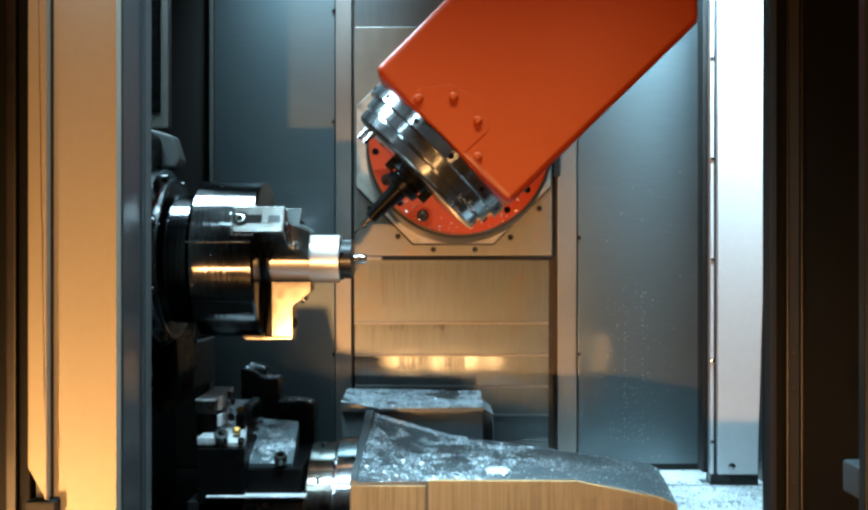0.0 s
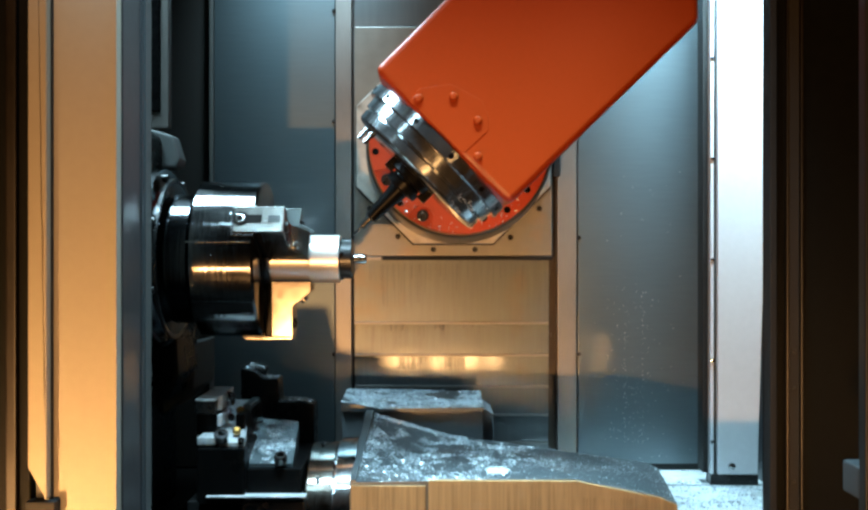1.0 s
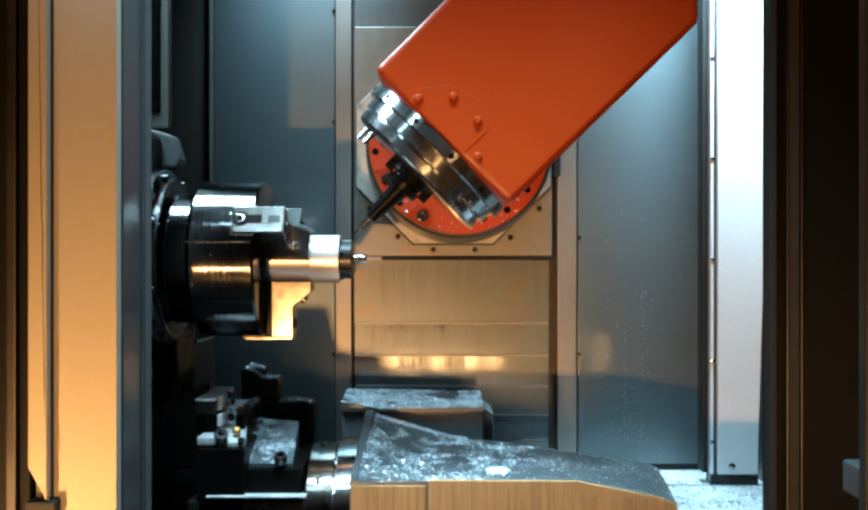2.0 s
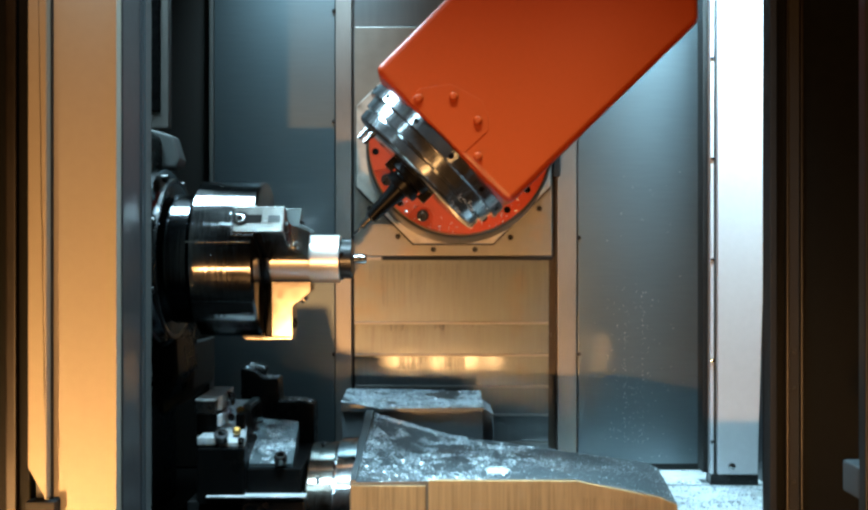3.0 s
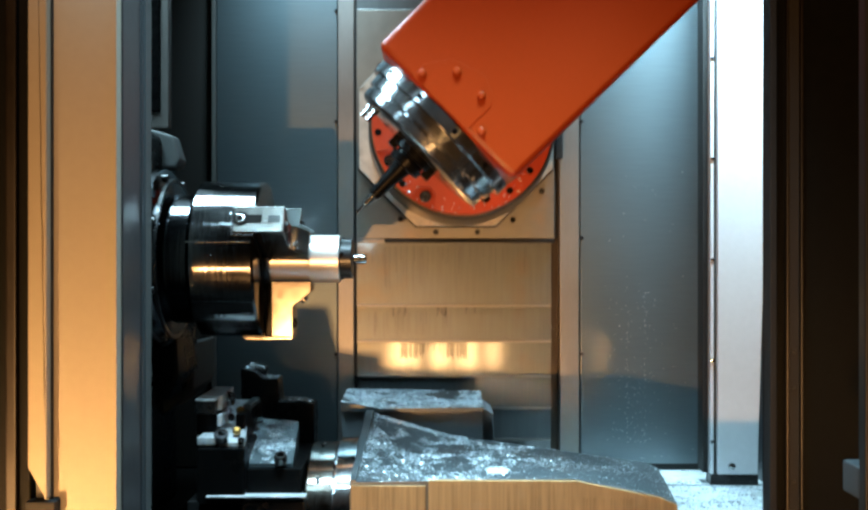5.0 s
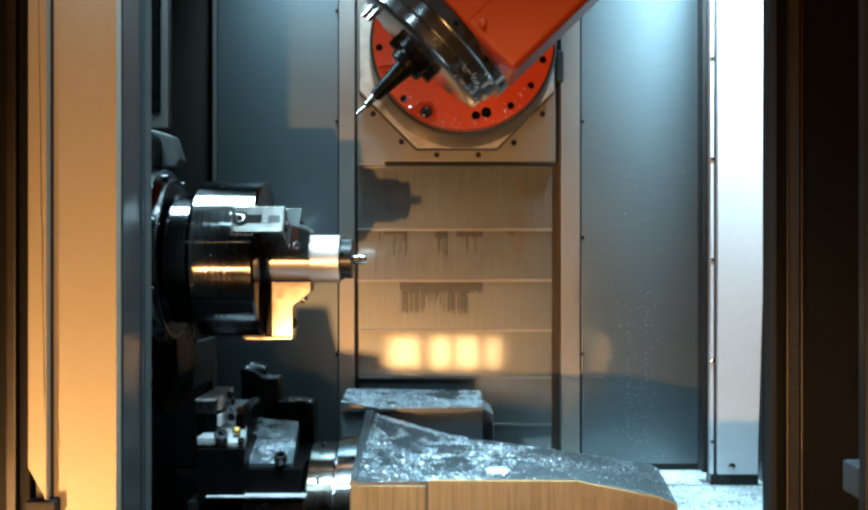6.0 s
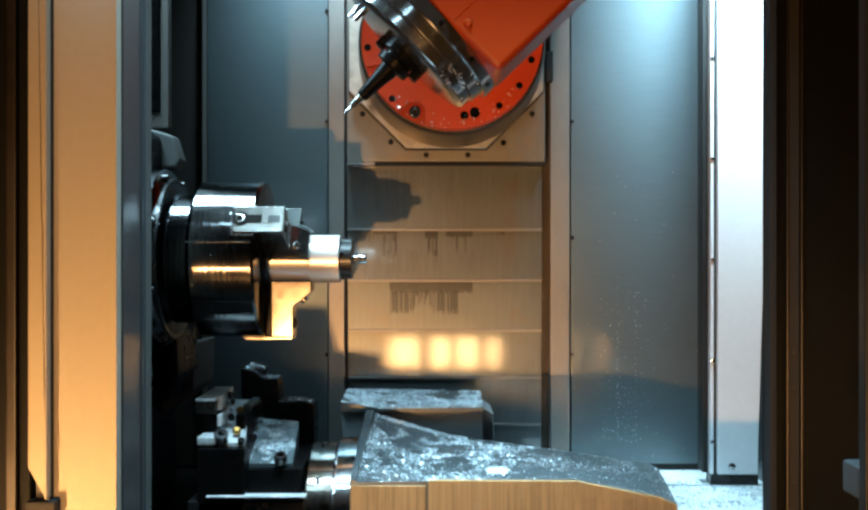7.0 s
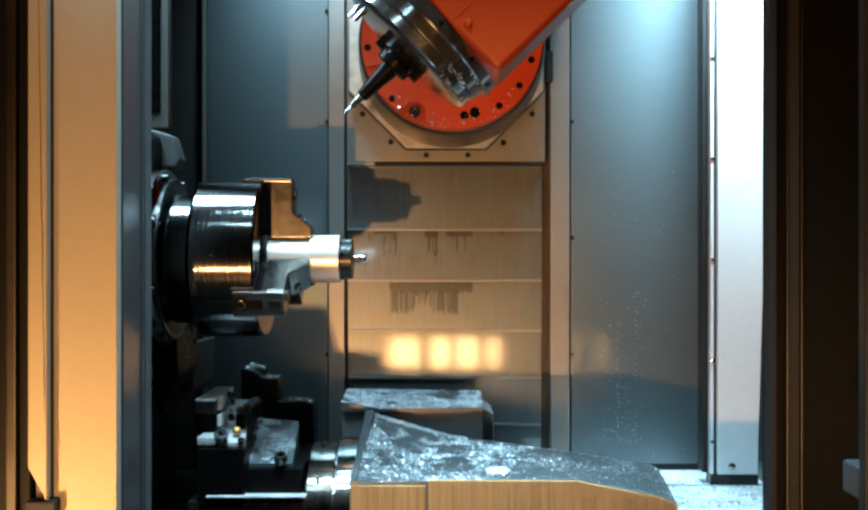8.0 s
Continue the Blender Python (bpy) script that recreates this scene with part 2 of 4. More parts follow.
# Unseen front half, blackened so the back panel's foot stays dark.
part("plate", box(B(), 0.226, 0.80, -0.30, 0.13, FLOOR_Z - 0.019, FLOOR_Z, 0.002), MATT_BLACK, bed, "bed plate blackened in place of shade")
tagged(part("wall_back", box(B(), -0.85, 0.85, 0.56, 0.60, FLOOR_Z + 0.002, 2.3), GREY), "dark back wall of the machine enclosure", "wall", kind="structure")
tagged(part("wall_left", box(B(), -0.85, -0.81, -0.3, 0.559, FLOOR_Z + 0.002, 2.3), GREY), "dark side wall of the machine enclosure", "wall", kind="structure")
tagged(part("wall_right", box(B(), 0.81, 0.85, -0.3, 0.559, FLOOR_Z + 0.002, 2.3), GREY), "dark side wall of the machine enclosure", "wall", kind="structure")
tagged(part("enclosure_roof", box(B(), -0.9, 0.9, -0.62, 0.62, 2.302, 2.34), GREY), "sheet metal roof of the machine enclosure", "roof", kind="structure")
# Out of view; its black colour stands in for shade.
tagged(part("door_sill", box(B(), -1.2, 1.2, -0.5, -0.34, 0.0, 0.755, 0.01), MATT_BLACK), "sill below the machine opening, blackened against reflections", "sill", kind="structure")
# Unseen block, added and stepped to cut the work lamp at lower left.
tagged(part("door_sill", prism(B(), [(-0.412, 0.0), (-0.270, 0.0), (-0.270, 0.815), (-0.335, 0.825), (-0.352, 0.889), (-0.412, 0.889)], -0.58, -0.54, 0.004), MATT_BLACK), "unseen stepped block added to shade the tool holder", "sill", kind="structure")
tagged(part("door_header", box(B(), -1.2, 1.2, -0.62, -0.56, 1.95, 2.3, 0.01), GREY), "painted header above the machine opening", "header", kind="structure")


def front_left():
    """The opening's jamb: a wide cream face, its dark return, the sliding door's edge profile beside it."""
    jamb = tagged(empty("door_jamb"), "cream painted door jamb in warm light", "door jamb", kind="structure")
    part("face_panel", box(B(), -0.4830, -0.3979, -0.4200, -0.4000, 0.0, 2.3, 0.003), FRAME, jamb)
    part("edge_bead", box(B(), -0.3998, -0.3974, -0.4225, -0.4080, 0.0, 2.3, 0.002), FRAME, jamb, "bright rounded edge of the jamb")
    # The return is darker and greyer than the face panel.
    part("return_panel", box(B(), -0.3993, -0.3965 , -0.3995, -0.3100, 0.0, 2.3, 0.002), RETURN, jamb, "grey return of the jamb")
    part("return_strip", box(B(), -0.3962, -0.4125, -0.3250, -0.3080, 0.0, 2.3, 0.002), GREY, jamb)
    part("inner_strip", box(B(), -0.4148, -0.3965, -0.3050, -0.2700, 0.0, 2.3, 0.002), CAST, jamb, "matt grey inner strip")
    edge = tagged(empty("sliding_door"), "cream edge profile of an open sliding door", "door", kind="structure")
    part("profile", prism(B(), [(-0.5043, 0.9358), (-0.4822, 0.8961), (-0.4788, 0.8961), (-0.4788, 2.3), (-0.5043, 2.3)], -0.4350, -0.4225, 0.003), FRAME, edge)
    part("foot", box(B(), -0.4995, -0.4835, -0.4220, -0.4100, 0.8917, 2.3, 0.002), GREY, edge, "grey backing strip")
    part("shoe", box(B(), -0.5064, -0.4693, -0.4380, -0.4100, 0.0, 0.8947, 0.003), RUBBER, edge, "black guide shoe")
    part("lip", box(B(), -0.4822, -0.4795, -0.4375, -0.4352, 0.8974, 2.3, 0.001), FRAME, edge)
    part("seal", box(B(), -0.4786, -0.4772, -0.4260, -0.4205, 0.0, 2.3), RUBBER, edge, "black rubber seal")
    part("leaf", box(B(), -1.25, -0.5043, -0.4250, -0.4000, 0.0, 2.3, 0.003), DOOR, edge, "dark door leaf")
    part("rib", box(B(), -0.5324, -0.5187, -0.4340, -0.4252, 0.0, 2.3, 0.003), DOOR_RIB, edge, "dark rib")


def front_right():
    door = tagged(empty("sliding_door"), "dark brown open door with upright ribs", "door", kind="structure")
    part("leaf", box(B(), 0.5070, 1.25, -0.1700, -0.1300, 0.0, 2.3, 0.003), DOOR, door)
    part("edge_strip", box(B(), 0.4960, 0.5065, -0.2000, -0.1705, 0.0, 2.3, 0.002), RUBBER, door, "black edge seal")
    for x0, x1 in ((0.5278, 0.5312), (0.5492, 0.5530)):
        part("rib", box(B(), x0, x1, -0.1800, -0.1704, 0.0, 2.3, 0.0015), DOOR_RIB, door, "worn bright-edged rib")
    part("strip", box(B(), 0.5325, 0.5480, -0.1760, -0.1704, 0.0, 2.3, 0.001), PILLAR, door, "grey-brown strip between the ribs")
    for z in (1.055, 1.0, 0.86):
        part("screw", lathe(B(), [(0, 0.0028), (0.0015, 0.0025), (0.0022, 0.0004)], Matrix.Translation((0.5405, -0.1760, z)) @ OUT, 10), DOOR_RIB, door, "small worn screw")
    post = tagged(empty("control_post"), "dark grey post with a grey foot bracket", "post", kind="structure")
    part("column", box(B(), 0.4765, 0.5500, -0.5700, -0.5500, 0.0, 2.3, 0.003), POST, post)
    part("bracket", box(B(), 0.4775, 0.5500, -0.5495, -0.5030, 0.9240, 0.9615, 0.004), BRACKET, post, "grey foot bracket")


def right_post():
    post = tagged(empty("enclosure_post"), "white painted enclosure post standing on the bed", "post", kind="structure")
    z0 = 0.7523
    part("face", prism(B(), [(0.5785, z0), (0.6597, z0), (0.6744, 1.2462), (0.6778, 2.3), (0.5785, 2.3)], 0.3600, 0.3900, 0.002), WHITE, post)
    part("seal", box(B(), 0.5526, 0.5639, 0.3800, 0.4200, z0, 2.3, 0.002), RUBBER, post, "black rubber wiper seal")
    part("trim", box(B(), 0.5650, 0.5718, 0.3650, 0.3900, z0, 2.3, 0.0015), WHITE, post, "thin bright trim strip")
    part("groove", box(B(), 0.5718, 0.5785, 0.3750, 0.3900, z0, 2.3), RUBBER, post, "dark groove")
    part("foot", box(B(), 0.5650, 0.6631, 0.3650, 0.4000, FLOOR_Z + 0.001, z0, 0.002), DARK_STEEL, post, "dark foot bracket")
    part("cheek", box(B(), 0.6789, 0.8095, 0.3900, 0.4200, FLOOR_Z + 0.002, 2.3), GREY, post, "dark side cheek")
    for z in (1.6015, 1.3962, 1.1898, 0.9846, 0.8177):
        part("rivet", lathe(B(), [(0, 0.004), (0.002, 0.0035), (0.003, 0.0005)], Matrix.Translation((0.5684, 0.3650, z)) @ OUT, 12), CHROME, post, "small bright rivet")
    part("bolt", lathe(B(), [(0, 0.008), (0.005, 0.007), (0.008, 0.003), (0.009, 0.0005)], Matrix.Translation((0.6067, 0.3600, 0.7692)) @ OUT, 16), CHROME, post, "round-headed bolt")


front_left()
front_right()
right_post()

# ---- sliding covers behind the head ----
CY = 0.5050                         # the face of the back covers


def back_covers():
    cover = tagged(empty("sliding_cover"), "brushed steel covers that slide with the column", "machine cover")
    zb = 0.7445
    part("panel", box(B(), -0.4809, -0.2175, CY, CY + 0.012, zb, 2.29, 0.002), PANEL, cover, "brushed steel panel")
    part("panel", box(B(), 0.3130, 0.6235, CY, CY + 0.012, zb, 2.29, 0.002), PANEL, cover, "brushed steel panel")
    part("edge_trim", box(B(), -0.4906, -0.4821, CY - 0.006, CY + 0.012, zb, 2.29, 0.001), RAIL, cover, "thin trim strip")
    for a, b in ((-0.2148, -0.18), (0.2664, 0.3084)):
        part("rail", box(B(), a, b, CY - 0.014, CY + 0.012, zb, 2.29, 0.002), RAIL, cover, "upright guide rail")
    part("groove", box(B(), -0.1800, -0.1740, CY - 0.004, CY + 0.012, zb, 2.29), RUBBER, cover, "dark gap beside the rail")
    part("groove", box(B(), 0.2492, 0.2664, CY + 0.0095, CY + 0.0125, zb, 2.29), CHANNEL, cover, "stained brown channel beside the rail")
    part("skirt", box(B(), -0.4906, 0.6235, CY + 0.004, CY + 0.014, FLOOR_Z + 0.003, zb - 0.0005), RUBBER, cover, "black wiper skirt")
    for x in (-0.2199, 0.3154):
        for z in (1.7329, 1.4912, 1.2375, 0.9837):
            part("screw", lathe(B(), [(0, 0.0045), (0.003, 0.004), (0.0032, 0.0005)], Matrix.Translation((x, CY, z)) @ OUT, 12), DARK_STEEL, cover)
    return cover


def slat(top, bottom, depth, lip=True, lean=0.0):
    """One leaf of the telescopic cover: a sheet with a folded lower lip."""
    s = tagged(empty("cover_slat"), "brushed steel leaf of a telescopic cover", "cover slat", "leaves of the telescopic cover")
    x0, x1 = -0.1746, 0.2488
    bm = box(B(), x0, x1, depth, depth + 0.0025, bottom, top)
    for v in bm.verts:
        v.co.y += lean * (v.co.z - bottom)
    part("sheet", bm, SLAT, s)
    if lip:
        part("lip", box(B(), x0, x1, depth - 0.002, depth + 0.0005, bottom - 0.001, bottom + 0.005, 0.001), RAIL, s, "folded lower lip")
    return s


COVER = back_covers()
SLATS = []                             # thing, share of the head's travel
for i, (top, bottom, share) in enumerate(((1.2737, 1.0502, 1.0), (1.1891, 0.9801, 0.8), (1.1166, 0.9112, 0.6), (1.0441, 0.8484, 0.4), (0.9837, 0.7868, 0.2), (0.9233, 0.7396, 0.0))):
    SLATS.append((slat(top, bottom, CY + 0.003 * i - 0.006, lean=0.017 if i == 1 else 0.0), share))
for i, (top, bottom, share) in enumerate(((1.745, 1.6, 1.0), (1.902, 1.6845, 0.7), (2.0712, 1.8295, 0.4))):
    SLATS.append((slat(top, bottom, CY + 0.003 * i - 0.006, False), share))
tagged(part("dark_panel", box(B(), -0.80, -0.4918, 0.53, 0.545, FLOOR_Z + 0.003, 2.29, 0.002), PILLAR), "dark fixed panel behind the sliding cover", "machine panel", kind="structure")

# ---- milling head ----
TIP = Vector((-0.1364, 0, 1.2334))
PIVOT_U = 0.263


def milling_head():
    """Local frame: x along the spindle from the tip of the tool, z across, y away from the viewer."""
    head = tagged(empty("milling_head"), "orange swivelling milling head on a steel slide plate", "milling head")
    turn = pose(0, 0, 0, 0, -45, 0)    # x axis to the upper right

    def hp(name, bm, mat, parent=head, label=""):
        bm.transform(turn)
        return part(name, bm, mat, parent, label)
    w, f, e = 0.147, -0.147, 0.66
    ch = 0.045
    body = prism(B(), [(0.208, -w), (e - ch, -w - 0.007), (e, -w + ch), (e, w - ch), (e - ch, w), (0.208, w)], f, 0.03, 0.012, 3)
    housing = hp("housing", body, ORANGE, label="glossy orange painted housing")
    neck = prism(B(), [(0.225, -0.1), (0.235, -0.11), (0.44, -0.11), (0.44, 0.11), (0.235, 0.11), (0.225, 0.1)], 0.0302, 0.2739, 0.006)
    hp("neck", neck, ORANGE_DISC, label="orange-red neck behind the housing")
    plate = prism(B(), [(0.2125, 0.0744), (0.2374, 0.0756), (0.2744, 0.0481), (0.2912, -0.0022), (0.2786, -0.0315), (0.2649, -0.0429), (0.2125, -0.0417)], f - 0.0012, f + 0.002, 0.0006)
    hp("cover_plate", plate, ORANGE, housing, "flush orange cover plate")
    for x, z in ((-0.0245, 1.4394), (0.0288, 1.442), (0.066, 1.4056), (0.066, 1.3506)):
        dx, dz = x - TIP.x, z - TIP.z
        u, v = (dx + dz) * 0.7071, (dz - dx) * 0.7071
        part("bolt", lathe(B(), [(0, 0.007), (0.002, 0.0066), (0.004, 0.0045), (0.0046, 0.0005)], turn @ Matrix.Translation((u, f - 0.002, v)) @ OUT, 16), ORANGE, housing, "painted dome-head bolt")
    nose = hp("nose_ring", lathe(B(), [(0.187, 0.10), (0.187, 0.1445), (0.189, 0.1465), (0.2079, 0.1465), (0.2079, 0.1)], n=96), NOSE, label="polished steel nose ring")
    hp("nose_flange", lathe(B(), [(0.142, 0.03), (0.142, 0.110), (0.145, 0.126), (0.149, 0.1305), (0.163, 0.132), (0.1645, 0.129), (0.167, 0.129), (0.1685, 0.1355), (0.1868, 0.137), (0.1868, 0.05)], n=96), NOSE, label="stepped polished steel spindle flange")
    for k in range(12):
        a = radians(30 * k + 12)
        m = turn @ pose(0, 0, 0, math.degrees(a), 0, 0) @ Matrix.Translation((0.198, 0, 0.1462)) @ UP
        part("set_screw", lathe(B(), [(0, 0.0045), (0.0016, 0.0045), (0.0016, 0.002), (0.0012, 0.0005)], m, 12), BLACK, nose, "dark set screw")
    for v, y in ((0.108, -0.004), (0.094, -0.020)):
        hp("coolant_tube", lathe(B(), [(0.121, 0.0026), (0.1215, 0.0038), (0.136, 0.0038), (0.137, 0.0055), (0.1418, 0.0055), (0.1418, 0.001)], Matrix.Translation((0, y, v)), 16), CHROME, label="short bright coolant tube")
    # tool
    hp("tool_collar", lathe(B(), [(0.108, 0.018), (0.110, 0.030), (0.122, 0.032), (0.124, 0.027), (0.128, 0.027), (0.130, 0.038), (0.1418, 0.038), (0.1418, 0.02)]), BLACK, label="black tool holder collar")
    hp("tool_holder", lathe(B(), [(0.040, 0.0085), (0.043, 0.0105), (0.080, 0.0135), (0.1078, 0.0175), (0.1078, 0.01)], n=40), BLACK, label="slim black tapered tool holder")
    hp("collet", lathe(B(), [(0.018, 0.0035), (0.020, 0.0055), (0.0395, 0.0065), (0.0395, 0.003)], n=24), JAW, label="bright collet end")
    hp("cutter", lathe(B(), [(0.0, 0.0012), (0.001, 0.0022), (0.0178, 0.0024), (0.0178, 0.001)], n=16), CHROME, label="thin bright end mill")
    for s in (-1, 1):
        hp("drive_key", box(B(), 0.120, 0.1418, -0.012, 0.012, min(s * 0.030, s * 0.046), max(s * 0.030, s * 0.046), 0.002), BLACK, label="black drive key")
    # swivel disc and slide plate
    c = Vector((PIVOT_U * 0.7071, 0, PIVOT_U * 0.7071))
    disc_m = Matrix.Translation(c) @ OUT
    part("boss_cylinder", lathe(B(), [(-0.4435, 0.10), (-0.4435, 0.195), (-0.32, 0.187), (-0.30, 0.184), (-0.296, 0.181), (-0.296, 0.10)], disc_m, 96), BOSS, head, "stained steel boss behind the disc")
    disc = part("swivel_disc", lathe(B(), [(-0.2955, 0.10), (-0.2955, 0.178), (-0.291, 0.178), (-0.289, 0.176), (-0.289, 0.05)], disc_m, 96), ORANGE_DISC, head, "orange-red swivel disc")
    notches = ((206.7, 8.5), (242.8, 8.5), (26.7, 8.5), (62.8, 8.5))
    rim = []
    for a in range(0, 360, 2):
        hit = [n for n in notches if abs(a - n[0]) <= n[1]]
        r = 0.1765
        if hit:
            r = 0.1765 if abs(a - hit[0][0]) > 7.6 else 0.138 + 0.0016 * abs(a - hit[0][0])
        rim.append((c.x + r * math.cos(radians(a)), c.z + r * math.sin(radians(a))))
    part("face_plate", prism(B(), rim, 0.274, 0.2889), ORANGE_DISC, disc, "notched orange-red face plate")
    for a in (206.7, 242.8, 62.8, 26.7):
        ra = radians(a)
        bm = B()
        socket_screw(bm, Matrix.Translation(c + Vector((0.160 * math.cos(ra), 0.2888, 0.160 * math.sin(ra)))) @ OUT, 0.0115, 0.011)
        part("disc_screw", bm, DARK_STEEL, disc, "dark socket screw in a notch")
    for a, r, hr in ((225, 0.166, 0.0068), (186, 0.166, 0.0068), (279, 0.152, 0.0085), (287, 0.151, 0.0105), (305, 0.16, 0.0068), (325, 0.16, 0.0068), (345, 0.16, 0.0068)):
        ra = radians(a)
        bm = B()
        lathe(bm, [(-0.004, hr), (0.0008, hr), (0.0012, hr * 0.85), (0.0011, 0.0005)], Matrix.Translation(c + Vector((r * math.cos(ra), 0.274, r * math.sin(ra)))) @ OUT, 18)
        part("disc_hole", bm, BLACK, disc, "dark bolt hole")
    oc = Vector((0.0400 - TIP.x, 0, 1.4308 - TIP.z))
    R8 = 0.2065 / math.cos(radians(22.5))
    ring = [(oc.x + R8 * math.cos(radians(22.5 + 45 * k)), oc.z + R8 * math.sin(radians(22.5 + 45 * k))) for k in range(8)]
    part("octagon_boss", prism(B(), ring, 0.444, 0.4695, 0.003), OCTAGON, head, "octagonal machined boss")
    # Slightly larger black octagon that draws a dark line round the boss.
    seat = [(oc.x + (x - oc.x) * 1.014, oc.z + (z - oc.z) * 1.014) for x, z in ring]
    part("octagon_seal", prism(B(), seat, 0.4675, 0.4697), RUBBER, head, "dark outline round the boss")
    slide = part("slide_plate", prism(B(), [(-0.1732 - TIP.x, 1.1976 - TIP.z), (0.2532 - TIP.x, 1.1976 - TIP.z), (0.2532 - TIP.x, 1.6909 - TIP.z), (-0.1732 - TIP.x, 1.6909 - TIP.z)], 0.470, 0.495, 0.003), PLATE, head, "machined steel slide plate")
    part("plate_wiper", box(B(), -0.1123 - TIP.x, 0.2532 - TIP.x, 0.468, 0.4985, 1.1892 - TIP.z, 1.1973 - TIP.z, 0.001), RUBBER, head, "black wiper strip")
    part("plate_edge", box(B(), -0.1732 - TIP.x, -0.1135 - TIP.x, 0.468, 0.4985, 1.1892 - TIP.z, 1.1973 - TIP.z, 0.001), RAIL, head, "bright end of the wiper")
    part("side_block", box(B(), 0.2545 - TIP.x, 0.2690 - TIP.x, 0.462, 0.4850, 1.369 - TIP.z, 1.434 - TIP.z, 0.002), RUBBER, head, "black stop block beside the plate")
    for x, z in ((-0.1522, 1.5162), (-0.1522, 1.3546), (-0.0785, 1.2404), (-0.0024, 1.2119), (0.0868, 1.2119), (0.1629, 1.238), (0.2247, 1.2999), (-0.1391, 1.2999)):
        p = Vector((x - TIP.x, 0.4695, z - TIP.z))
        bm = B()
        lathe(bm, [(0, 0.0062), (0.0012, 0.006), (0.0012, 0.0045), (-0.0008, 0.004), (-0.0008, 0.0005)], Matrix.Translation(p) @ OUT, 16)
        part("plate_screw", bm, DARK_STEEL, slide, "dark recessed screw")
    return head


HEAD = milling_head()

# ---- chuck and workpiece ----


def chuck():
    """Local frame: x along the spindle, 0 at the chuck's face."""
    c = tagged(empty("lathe_chuck"), "three-jaw steel lathe chuck with turned body", "chuck")
    L = 0.108
    body = part("body", lathe(B(), [(-L, 0.06), (-L, 0.118), (-L + 0.003, 0.122), (-L + 0.008, 0.1295), (-0.004, 0.1295), (0, 0.1265), (0, 0.03)], n=128), STEEL, c, "finely turned steel chuck body")
    part("back_plate", lathe(B(), [(-0.145, 0.07), (-0.145, 0.108), (-L - 0.0005, 0.108), (-L - 0.0005, 0.05)], n=96), OILED, c, "dark back plate")
    part("front_boss", lathe(B(), [(0.0005, 0.02), (0.0005, 0.045), (0.006, 0.043), (0.006, 0.02)], n=48), DARK_STEEL, c)
    for k in range(3):
        jm = pose(0, 0, 0, 62 + 120 * k, 0, 0)      # local z points outwards along the jaw

        def jp(name, bm, mat, parent, label=""):
            bm.transform(jm)
            return part(name, bm, mat, parent, label)
        t = 0.023
        prof = [(0.0105, 0.036), (0.077, 0.036), (0.077, 0.053), (0.060, 0.068), (0.049, 0.075), (0.0465, 0.081), (0.0465, 0.1285), (0.0105, 0.1285)]
        bm = B()
        prism(bm, prof, -t, t, 0.0018)
        jaw = jp("jaw", bm, JAW, c, "stepped milled steel jaw")
        bm = B()
        box(bm, 0.0007, 0.0103, -0.019, 0.019, 0.038, 0.1283, 0.0012)
        jp("master_jaw", bm, BLACK, jaw, "black master jaw")
        bm = B()
        box(bm, -0.033, 0.0455, -t, t, 0.1275, 0.1338, 0.0015)
        jp("jaw_cap", bm, JAW, jaw, "bright serrated jaw base")
        bm = B()
        box(bm, -0.036, 0.0006, -0.027, 0.027, 0.05, 0.1302, 0.001)
        jp("slide", bm, DARK_STEEL, jaw, "dark jaw slide in the chuck")
        bm = B()
        box(bm, -0.016, 0.012, -0.0075, 0.0075, 0.1334, 0.1344, 0.0005)
        lathe(bm, [(0, 0.0125), (0.0006, 0.0125), (0.0006, 0.0004)], Matrix.Translation((-0.021, 0, 0.1336)) @ UP, 24)
        jp("slot", bm, MATT_BLACK, jaw, "dark keyhole slot")
        bm = B()
        box(bm, 0.022, 0.040, -0.0065, 0.0065, 0.1334, 0.1342, 0.0005)
        jp("serration", bm, DARK_STEEL, jaw, "small dark recess")
        for x in (-0.022,):
            bm = B()
            socket_screw(bm, Matrix.Translation((x, 0, 0.1312)) @ UP, 0.0085, 0.0047)
            jp("jaw_screw", bm, JAW, jaw, "worn socket screw")
        bm = B()
        socket_screw(bm, Matrix.Translation((0.0463, 0, 0.108)) @ AX, 0.009, 0.004)
        jp("jaw_screw", bm, DARK_STEEL, jaw, "dark socket screw")
        bm = B()
        socket_screw(bm, Matrix.Translation((0.058, -0.012, 0.066)) @ pose(0, 0, 0, 0, -45, 0) @ AX, 0.007, 0.008)
        jp("jaw_screw", bm, CHROME, jaw, "bright socket screw")
        bm = B()
        box(bm, -0.106, -0.004, -0.0012, 0.0012, 0.1285, 0.1297, 0.0003)
        bm.transform(pose(0, 0, 0, 62 + 120 * k + 16, 0, 0))
        part("groove_mark", bm, JAW, body, "thin bright scribe line")
    for k in range(6):
        bm = B()
        lathe(bm, [(0, 0.005), (0.0006, 0.0048), (-0.001, 0.003), (-0.001, 0.0005)], pose(0, 0, 0, 25 + 60 * k, 0, 0) @ Matrix.Translation((-0.065, 0, 0.1294)) @ UP, 12)
        part("grease_hole", bm, BLACK, body, "small dark hole")
    return c


